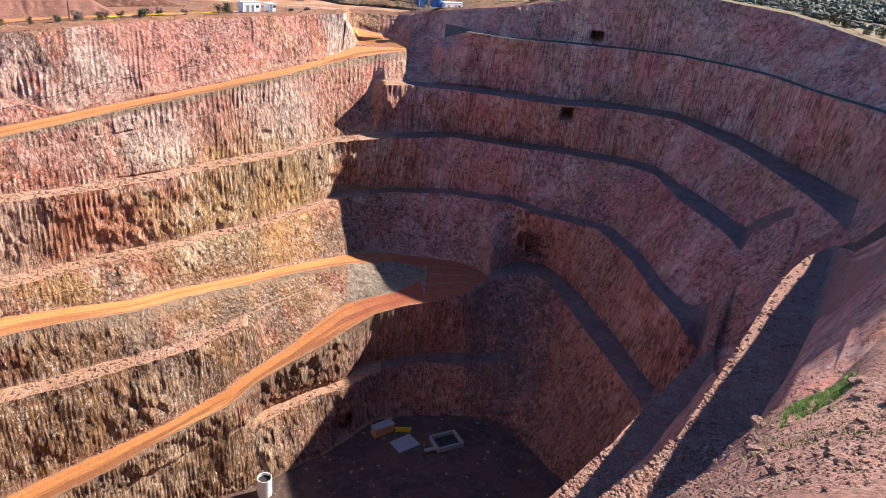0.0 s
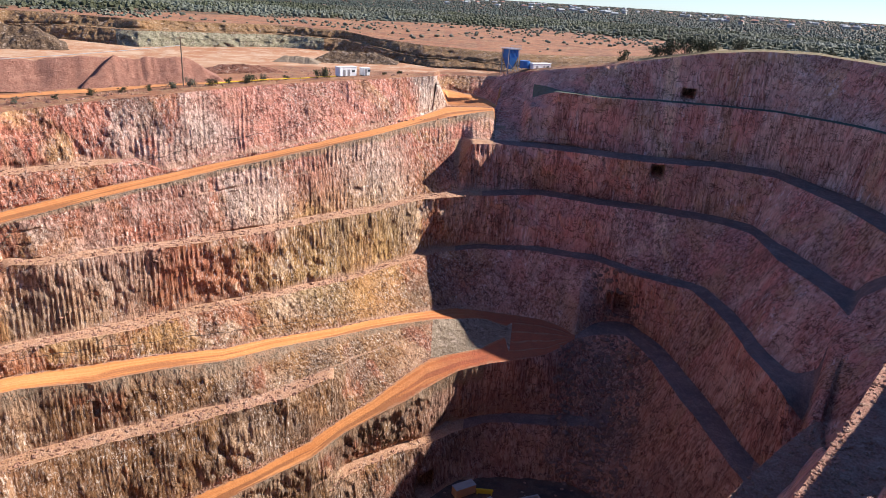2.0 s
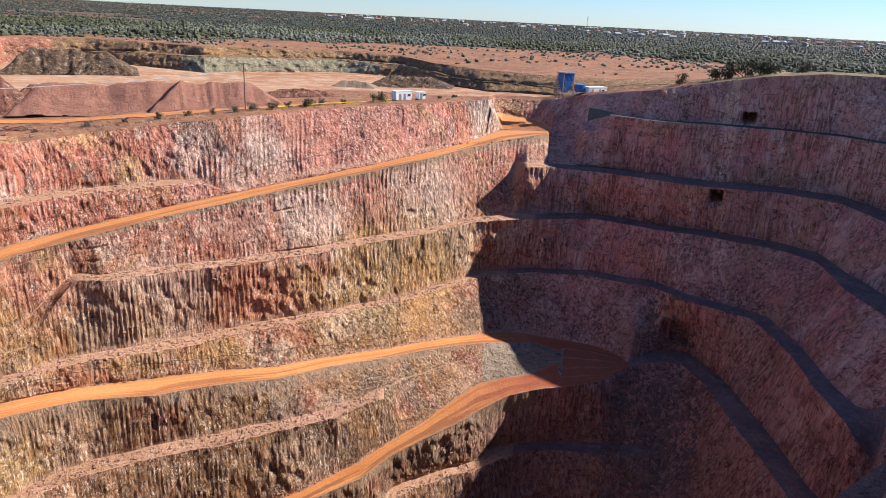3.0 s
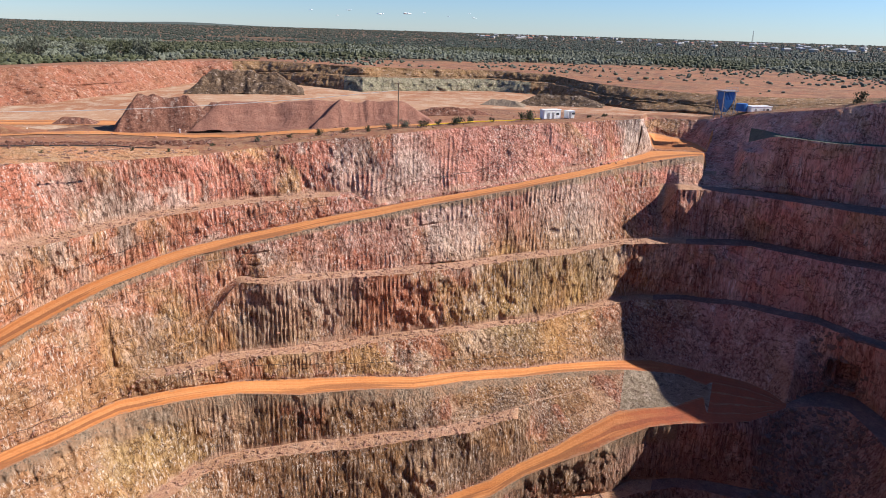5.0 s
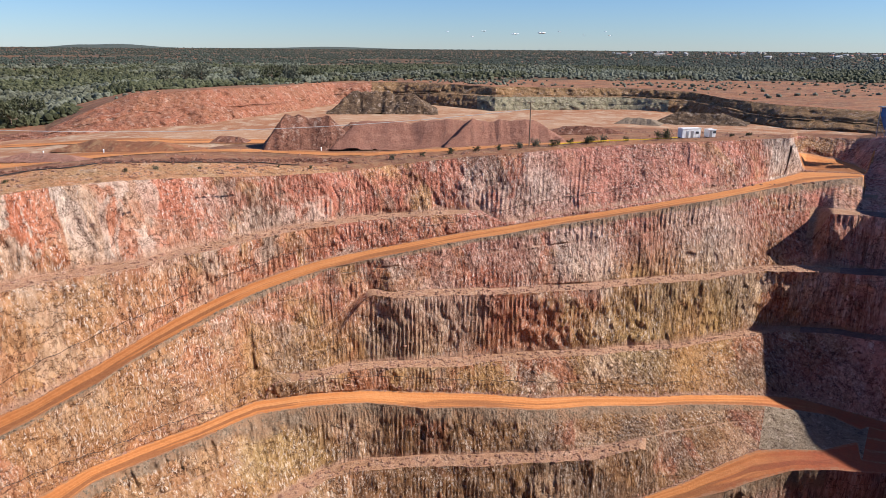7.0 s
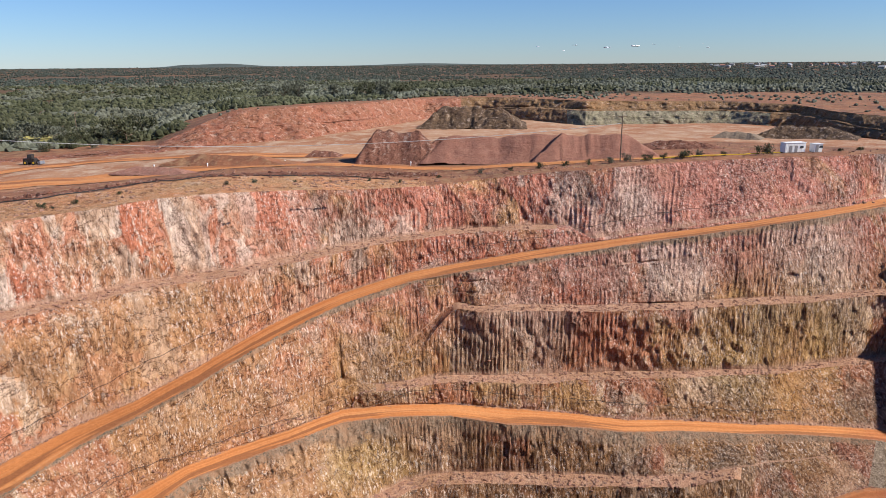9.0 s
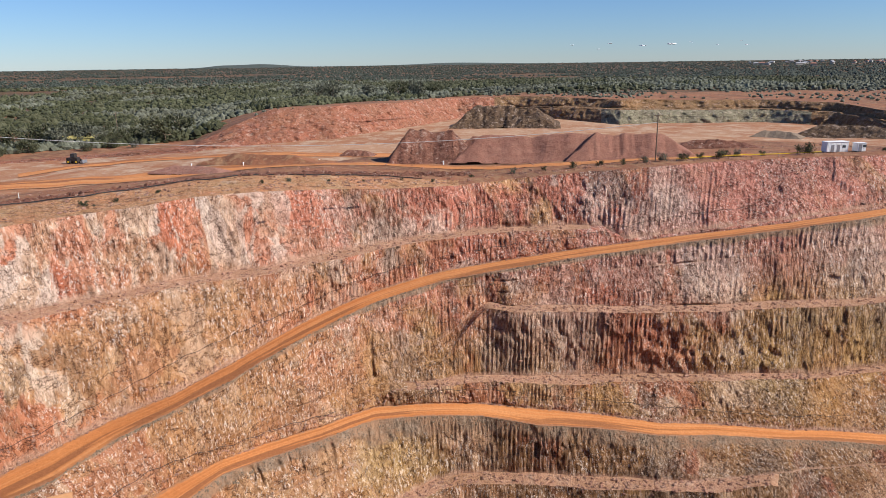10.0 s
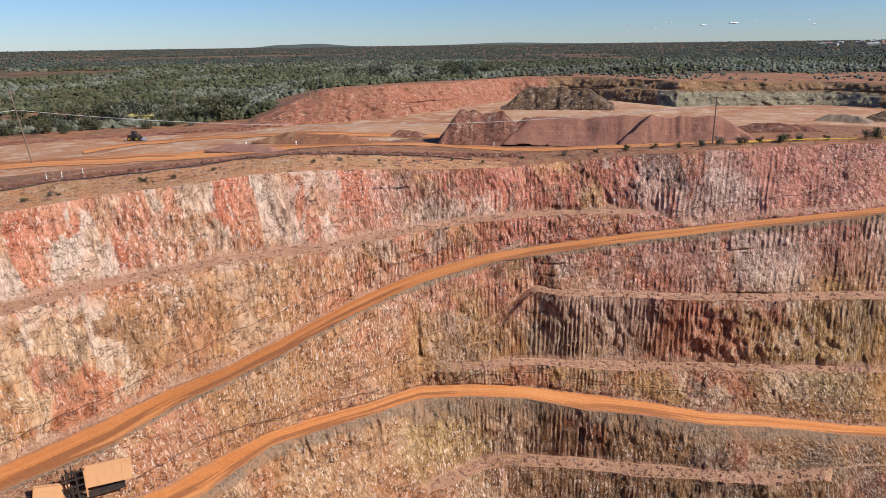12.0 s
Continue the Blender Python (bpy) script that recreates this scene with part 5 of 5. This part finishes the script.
# white marker posts beside the yard road
for b, d in ((-46.2, 216), (-56.4, 226), (-62.4, 228), (-66.3, 236)):
    x, y = spot(b, d)
    m = empty("marker_post", x, y, drop(x, y), 0, "short white marker post beside the yard road", "post", "marker posts")
    part("post", bar(bmesh.new(), (0, 0, 0), (0, 0, 0.9), 0.14, 8), WHITE, m)
    part("cap", box(bmesh.new(), 0.4, 0.4, 0.4, 0, 0, 0.85, bevel=0.05), WHITE, m)

# yellow pipe along the rim
pts = []
for k in range(26):
    b = -27.5 + 10 * k / 25
    r = np.interp(b, B, rim_polar[:, 0]) + 5.5
    x, y = spot(b, r)
    pts.append(Vector((x, y, drop(x, y) + 0.5)))
rail = empty("rim_pipe", *pts[0], 0, "yellow pipe on short stands along the pit rim", "pipe")
part("pipe", tube(bmesh.new(), [p - pts[0] for p in pts], 0.14, 6), YELLOW, rail)
for p in pts[::3]:
    part("stand", bar(bmesh.new(), p - pts[0] - Vector((0, 0, 0.7)), p - pts[0], 0.08), STEEL, rail)


# ---- plants ----
def foliage(rng, lumps, leaves, size):
    """Leaf blades in clumps round a few limb ends: points and triangles."""
    ends = rng.uniform(-1, 1, (lumps, 3)) * (0.75, 0.75, 0.45) + (0, 0, 0.62)
    c = np.repeat(ends, leaves, 0) + rng.normal(0, 0.20, (lumps * leaves, 3)) * (1, 1, 0.75)
    a, b = rng.normal(0, size, (len(c), 3)), rng.normal(0, size, (len(c), 3))
    return ends, np.stack([c - a, c + a, c + b], 1)


def plant_mesh(seed, lumps, leaves, size):
    rng = np.random.RandomState(seed)
    ends, tri = foliage(rng, lumps, leaves, size)
    me = bpy.data.meshes.new("crown")
    me.from_pydata(tri.reshape(-1, 3).tolist(), [], np.arange(len(tri) * 3).reshape(-1, 3).tolist())
    me.materials.append(BUSH if seed % 3 else BUSH_GREY)
    bm = bmesh.new()
    bar(bm, (0, 0, -0.15), (0.03, 0.02, 0.45), 0.06, 7, 0.7)
    for e in ends[:7]:
        bar(bm, (0.03, 0.02, 0.3), e, 0.03, 5, 0.4)
    tm = bpy.data.meshes.new("trunk")
    bm.to_mesh(tm)
    bm.free()
    tm.materials.append(WOOD)
    return me, tm


PLANTS = [plant_mesh(s, 14, 70, 0.055) for s in range(1, 7)]
plant_rng = random.Random(11)


def plant(bearing, distance, height, name="bush"):
    x, y = spot(bearing, distance)
    crown, trunk = plant_rng.choice(PLANTS)
    words = "grey-green saltbush growing along the pit rim" if name == "bush" else "dark green eucalyptus standing among the scrub"
    t = empty(name, x, y, drop(x, y), plant_rng.uniform(0, 360), words, name, "bushes on the rim" if name == "bush" else "trees in the scrub")
    for nm, me in (("trunk", trunk), ("crown", crown)):
        ob = new(nm, me)
        ob.parent = t
        ob.scale = (height * plant_rng.uniform(0.55, 0.8), height * plant_rng.uniform(0.55, 0.8), height * 0.85)


for b, extra, h in ((-18.6, 6, 4.0), (-24.2, 5, 3.6), (-23.2, 7, 2.4), (-25.8, 6, 2.2), (-27.0, 5, 2.6), (-28.6, 7, 2.8), (-30.0, 6, 2.4), (-31.6, 6, 2.0), (-33.4, 7, 1.8), (-35.5, 6, 2.3), (-37.9, 6, 1.6), (-40.4, 7, 1.9), (-21.4, 6, 1.8), (-13.6, 8, 1.6), (-12.4, 9, 1.8),
                     (5.2, 6, 4.5), (7.6, 7, 6.0), (8.6, 8, 6.5), (9.6, 7, 6.0), (10.6, 9, 8.0), (11.3, 8, 5.5), (13.4, 10, 5.0), (18.2, 8, 4.5), (19.4, 10, 5.0), (21.6, 8, 4.5), (23.4, 9, 5.5), (25.2, 8, 4.5), (27.2, 9, 5.5), (28.8, 8, 5.0), (30.4, 9, 5.0), (24.4, 14, 6.0), (26.2, 15, 6.0), (29.6, 15, 6.0)):
    plant(b, np.interp(b, B, rim_polar[:, 0]) + extra, h * (0.55 if b > 17 else 0.8))
for k in range(16):
    b = plant_rng.uniform(-84, -40)
    plant(b, np.interp(b, B, rim_polar[:, 0]) + plant_rng.uniform(4, 9), plant_rng.uniform(0.5, 1.1))
for b, d, h in ((-68.0, 337, 11), (-69.8, 345, 7), (-73.0, 350, 9), (-75.2, 345, 9), (-76.4, 355, 10), (-78.4, 352, 9), (-66.8, 372, 9), (-80.6, 345, 8), (-71.4, 352, 8), (-74.2, 360, 10), (-48.2, 470, 11), (-49.8, 480, 10), (-55.0, 480, 12), (-56.2, 476, 10), (-57.4, 482, 9), (-46.8, 500, 9), (-52.4, 500, 9)):
    plant(b, d, h, "tree")
for k in range(60):
    plant(plant_rng.uniform(-84, -67), plant_rng.uniform(325, 430), plant_rng.uniform(2.5, 5.5), "tree")


def scrub():
    """The bush country out to the horizon."""
    rng = np.random.RandomState(3)
    inner = np.interp(B, [p[0] for p in PLATEAU], [p[1] for p in PLATEAU])
    bearing = rng.uniform(-96, 40, 88000)
    start = np.interp(bearing, B, inner)
    start = np.where(bearing < -64, 335, start)
    depth = rng.rand(len(bearing)) ** 1.15
    r = start * (4700 / start) ** depth
    x, y = r * np.sin(np.radians(bearing)), r * np.cos(np.radians(bearing))
    gap = fbm(x / 210, y / 90, 3.0, 4)
    edge = (r < start * 1.25) & (rng.rand(len(r)) > (r / start - 0.98) * 3.2) & (bearing > -45)
    open_ground = np.zeros(len(r), bool)
    for cb, cr, wb, wr in ((-80, 395, 4.5, 30), (-72.5, 420, 1.6, 16), (-50, 560, 2.2, 25), (-84, 800, 9, 60), (-70, 1500, 12, 120), (-40, 1200, 5, 90)):
        open_ground |= ((bearing - cb) / wb) ** 2 + ((r - cr) / wr) ** 2 < 1 + 2.0 * fbm(x / 40, y / 40, 7.0, 3)
    keep = (gap > -0.17) & ~edge & ~open_ground
    x, y, r = x[keep], y[keep], r[keep]
    z = np.array([drop(a, b) for a, b in zip(x, y)])
    far_row = r > 900
    for sel, grow, nm, mat in ((~far_row & (fbm(x / 60, y / 60, 1.0, 3) > -0.03), 1.0, "scrub_near", BUSH), (~far_row & (fbm(x / 60, y / 60, 1.0, 3) <= -0.03), 1.0, "scrub_near", BUSH_GREY), (far_row, 1.0, "scrub_far", BUSH_FAR)):
        xs, ys, zs, rs = x[sel], y[sel], z[sel], r[sel]
        times = 2 if nm == "scrub_near" else 1
        xs, ys, zs, rs = (np.repeat(q, times) for q in (xs, ys, zs, rs))
        n = len(xs)
        p, f = lump_arrays(n, rng, 1 if times > 1 else 0, 0.3)
        wide = rng.uniform(0.7, 2.0, n) * (1 + rs / 2100)
        tall = (0.7 + 1.5 * rng.rand(n) ** 2.5) * (1 + rs / 9000)
        if times > 1:
            xs, ys = xs + rng.normal(0, 1.6, n), ys + rng.normal(0, 1.6, n)
        p = p * np.stack([wide, wide, tall], -1)[:, None] + np.stack([xs, ys, zs + tall * 0.55], -1)[:, None]
        cloud_mesh(nm, p, f, mat, "grey-green mulga scrub covering the plain", "scrub")
    b = rng.uniform(-62, 30, 2600)
    lo, hi = np.interp(b, B, crown[:, 0]) + 4, np.interp(b, B, inner) + 30
    r = lo + (hi - lo) * rng.rand(len(b)) ** 0.6
    x, y = r * np.sin(np.radians(b)), r * np.cos(np.radians(b))
    keep = fbm(x / 40, y / 40, 4.0, 3) > -0.02
    x, y = x[keep], y[keep]
    n = len(x)
    p, f = lump_arrays(n, rng)
    s = rng.uniform(0.3, 1.1, n)
    z = np.array([drop(a, c) for a, c in zip(x, y)])
    cloud_mesh("low_scrub", p * np.stack([s * 1.3, s * 1.3, s], -1)[:, None] + np.stack([x, y, z + s * 0.4], -1)[:, None], f, BUSH_GREY, "scattered low saltbush on bare red ground", "scrub")


scrub()

# ---- the far town and the hills ----
town_rng = random.Random(21)
ROOFS = [plain("pale_roof", (0.34, 0.34, 0.34), 0.6), plain("cream_wall", (0.36, 0.33, 0.28), 0.7), plain("red_roof", (0.36, 0.17, 0.12), 0.7)]
for k in range(170):
    b, r = town_rng.uniform(-24, 32), town_rng.uniform(1450, 3300)
    if b < -12 and r < 1900:
        r += 700
    x, y = spot(b, r)
    w, d, h = town_rng.uniform(9, 17), town_rng.uniform(7, 11), town_rng.uniform(3.2, 4.6)
    t = empty("house", x, y, drop(x, y, 400) + 1.2, town_rng.uniform(0, 180), "low pale town house among trees", "house", "town houses")
    part("wall", box(bmesh.new(), w, d, h + 2, 0, 0, -2), ROOFS[1], t)
    bm = bmesh.new()
    vs = [bm.verts.new(p) for p in ((-w / 2 - 1, -d / 2 - 1, h), (w / 2 + 1, -d / 2 - 1, h), (w / 2 + 1, d / 2 + 1, h), (-w / 2 - 1, d / 2 + 1, h), (-w / 2 + 1, 0, h + 2.6), (w / 2 - 1, 0, h + 2.6))]
    for q in ((0, 1, 5, 4), (2, 3, 4, 5), (1, 2, 5), (3, 0, 4), (3, 2, 1, 0)):
        bm.faces.new([vs[i] for i in q])
    part("roof", bm, ROOFS[0] if town_rng.random() < 0.75 else ROOFS[2], t)

x, y = spot(-2.4, 2500)
mast = empty("radio_mast", x, y, 6, 0, "slim steel lattice radio mast over the town", "mast")
for a in range(3):
    ca, sa = math.cos(a * 2.094), math.sin(a * 2.094)
    part("leg", bar(bmesh.new(), (3 * ca, 3 * sa, 0), (0.6 * ca, 0.6 * sa, 46), 0.35), STEEL, mast)
for k in range(9):
    s = 3 - 2.4 * k / 9
    for a in range(3):
        part("brace", bar(bmesh.new(), (s * math.cos(a * 2.094), s * math.sin(a * 2.094), 5 * k), (s * math.cos(a * 2.094 + 2.094), s * math.sin(a * 2.094 + 2.094), 5 * k + 5), 0.2), STEEL, mast)

HILL_MAT = dirt_material("far_hill_scrub", (0.085, 0.10, 0.085), (0.075, 0.09, 0.075), (0.10, 0.11, 0.085), 0.004)
hb = np.linspace(-104, 46, 500)
hh = 11 + 6 * np.clip(fbm(hb / 9, 0 * hb, 0.5, 4) + 0.1, -0.2, 1) + 20 * np.exp(-((hb + 60.5) / 2.6) ** 2) + 9 * np.exp(-((hb + 63.5) / 1.2) ** 2) + 12 * np.exp(-((hb + 45) / 4) ** 2)
grid = []
for r, s in ((4300, 0.0), (4550, 0.6), (4780, 1.0), (4900, 0.9)):
    grid.append(np.stack([r * np.sin(np.radians(hb)), r * np.cos(np.radians(hb)), 8 + (hh - 8) * s - 2 * (s == 0)], -1))
sheet("backdrop", np.array(grid), HILL_MAT, "low blue-green hills on the horizon", "hills")

# ---- the dirt road through the yard ----
def yard_road(points, width, end_width):
    p = np.array(points, float)
    bs = np.linspace(p[0, 0], p[-1, 0], 160)
    mid = np.interp(bs, p[:, 0], p[:, 1])
    span = np.interp(bs, [p[0, 0], -66, -52, p[-1, 0]], [width, width, end_width, end_width]) + 5 * fbm(bs * 0.9, 0 * bs, 1.5, 3)
    mid = mid + 6 * fbm(bs * 0.35, 0 * bs, 4.5, 3)
    grid = []
    for k in range(7):
        r = mid + span * (k / 6 - 0.5)
        xs, ys = r * np.sin(np.radians(bs)), r * np.cos(np.radians(bs))
        grid.append(np.stack([xs, ys, [drop(a, b) + 0.14 for a, b in zip(xs, ys)]], -1))
    sheet("yard_road", np.array(grid), ROAD, "orange dirt road through the yard beside the pit", "road", uv=True)


yard_road([(-100, 240), (-90, 238), (-81, 237), (-76, 228), (-72, 226), (-67.8, 225), (-62.6, 223), (-57, 219), (-50, 214), (-42, 208), (-34, 207), (-28, 212), (-22, 219)], 19, 8)
yard_road([(-78, 258), (-75, 270), (-70.6, 279), (-66.5, 270), (-62, 262), (-56, 250), (-50, 242), (-44, 250), (-38, 270)], 13, 13)

# ---- loose stones ----
stone_rng = np.random.RandomState(17)
pts, tri = lump_arrays(8, stone_rng, 2)
STONES = []
for k in range(8):
    me = bpy.data.meshes.new("rock")
    me.from_pydata((pts[k] * (1, 0.8, 0.55)).tolist(), [], tri.tolist())
    me.materials.append(STONE)
    STONES.append(me)
for k in range(240):
    b, r = stone_rng.uniform(24, 45), stone_rng.uniform(19, 60)
    x, y = spot(b, r)
    size = (0.10 + 0.42 * stone_rng.rand() ** 3) * (0.5 + r / 80)
    ob = tagged(new("rock", STONES[k % 8]), "angular pinkish rock lying on the gravel slope", "rock", "loose rocks on the slope")
    ob.matrix_world = pose(x, y, drop(x, y) + size * 0.2, stone_rng.uniform(-20, 20), stone_rng.uniform(-20, 20), stone_rng.uniform(0, 360)) @ Matrix.Diagonal((size, size, size, 1))


def scatter(name, places, low, high, material, label, category="stones"):
    n = len(places)
    p, f = lump_arrays(n, stone_rng)
    s = low + (high - low) * stone_rng.rand(n) ** 3
    p = p * (s[:, None] * stone_rng.uniform(0.6, 1.2, (n, 3)))[:, None] * (1, 1, 0.75) + np.array(places)[:, None]
    cloud_mesh(name, p, f, material, label, category)


def along(top, bottom, lo, hi, count, spread=(0, 1)):
    a, b = V[NAMES.index(top)], V[NAMES.index(bottom)]
    out = []
    for _ in range(count):
        c = np.searchsorted(B, stone_rng.uniform(lo, hi))
        t = stone_rng.uniform(*spread)
        r, z = a[c] * (1 - t) + b[c] * t
        x, y = spot(B[c], r)
        out.append((x, y, drop(x, y, z + 7)))
    return out


places = [(*spot(b, r), 0) for b, r in zip(stone_rng.uniform(24, 44, 10000), stone_rng.uniform(20, 66, 10000))]
scatter("slope_stones", [(x, y, drop(x, y)) for x, y, _ in places], 0.02, 0.12, STONE, "loose pinkish gravel and stones on the slope")
for top, bottom, lo, hi, n in (("upper_i", "upper_o", -90, -36, 1200), ("e3i", "e3o", -42, -6, 1300), ("e4i", "e4o", -49, -8, 1300), ("b4i", "b4o", -52, -18, 1000), ("b5i", "b5o", -18, -6, 400), ("nao", "nai", 18, 31, 4200), ("nbo", "nbi", 15, 26, 1800)):
    scatter("bench_stones", along(top, bottom, lo, hi, n), 0.05 if top[0] == "n" else 0.10, 0.42 if top[0] == "n" else 0.5, STONE, "broken rock lying along a pit bench")
for top, bottom, lo, hi, n in (("upper_o", "r1i", -90, -12, 1500), ("e4o", "r2i", -80, -4, 1500), ("b4o", "r3i", -34, -8, 500)):
    scatter("road_stones", along(top, bottom, lo, hi, n, (0.93, 1.02)), 0.08, 0.4, STONE, "spilled rock along the foot of the wall by the road")
scatter("berm_stones", along("r1o", "e2i", -88, -6, 2200, (0.0, 0.2)) + along("r2o", "b4i", -74, -8, 1800, (0.0, 0.3)), 0.05, 0.28, GRAVEL_GREY, "grey stones on the road berm")
scatter("scree", along("r3o", "edge", 3, 11, 1500) + along("e4o", "r2i", 5, 10, 300), 0.2, 1.1, GRAVEL_SHADED, "dark boulder scree in the pit corner, shade put into its tone")
scatter("floor_stones", along("edge", "near_edge", -16, 12, 140, (0.02, 0.5)), 0.12, 0.6, STONE, "pinkish boulders on the pit floor")


def grass(count, lo, hi, near, far_edge, height, patchy=True):
    """Blades of grass on the ledge below the lookout."""
    tri = []
    for _ in range(count):
        b, r = stone_rng.uniform(lo, hi), stone_rng.uniform(near, far_edge)
        off = (r - (47 + (b - 32.2) * 2.6)) / 3.6
        if patchy and off * off > stone_rng.rand() * 1.3 or fbm(np.array(b * 0.9), np.array(r / 5.0), np.array(2.0), 3) < -0.25 + 0.25 * stone_rng.rand():
            continue
        x, y = spot(b, r)
        z = drop(x, y)
        h = height * stone_rng.uniform(0.4, 1.1)
        a = stone_rng.uniform(0, 6.28)
        dx, dy = 0.05 * math.cos(a), 0.05 * math.sin(a)
        tri.append([(x - dx, y - dy, z - 0.03), (x + dx, y + dy, z - 0.03), (x + stone_rng.normal(0, 0.1), y + stone_rng.normal(0, 0.1), z + h)])
    t = np.array(tri)
    me = bpy.data.meshes.new("grass")
    me.from_pydata(t.reshape(-1, 3).tolist(), [], np.arange(len(t) * 3).reshape(-1, 3).tolist())
    me.materials.append(GRASS)
    tagged(new("grass", me), "patch of bright green grass on the gravel ledge", "grass", "", "stuff")


yard_places = []
for _ in range(5200):
    b = stone_rng.uniform(-90, -10)
    r = np.interp(b, B, rim_polar[:, 0]) + 3 + 60 * stone_rng.rand() ** 2
    if fbm(np.array(b * 0.8), np.array(r / 9.0), np.array(5.0), 3) > -0.02:
        x, y = spot(b, r)
        yard_places.append((x, y, drop(x, y)))
spoil = []
for _ in range(2600):
    b = stone_rng.uniform(-92, -44)
    r = np.interp(b, B, rim_polar[:, 0]) + 16 + 0.25 * (b + 44) * -1 + stone_rng.normal(0, 2.5)
    x, y = spot(b, r)
    spoil.append((x, y, drop(x, y)))
scatter("spoil_stones", spoil, 0.15, 0.9, PILE, "windrow of red-brown broken rock along the yard road")
scatter("yard_stones", yard_places, 0.08, 0.5, STONE, "broken rock strewn over the yard")
grass(60000, 31.8, 35.6, 43, 58, 0.13)
grass(1200, 30, 41, 34, 50, 0.2, False)
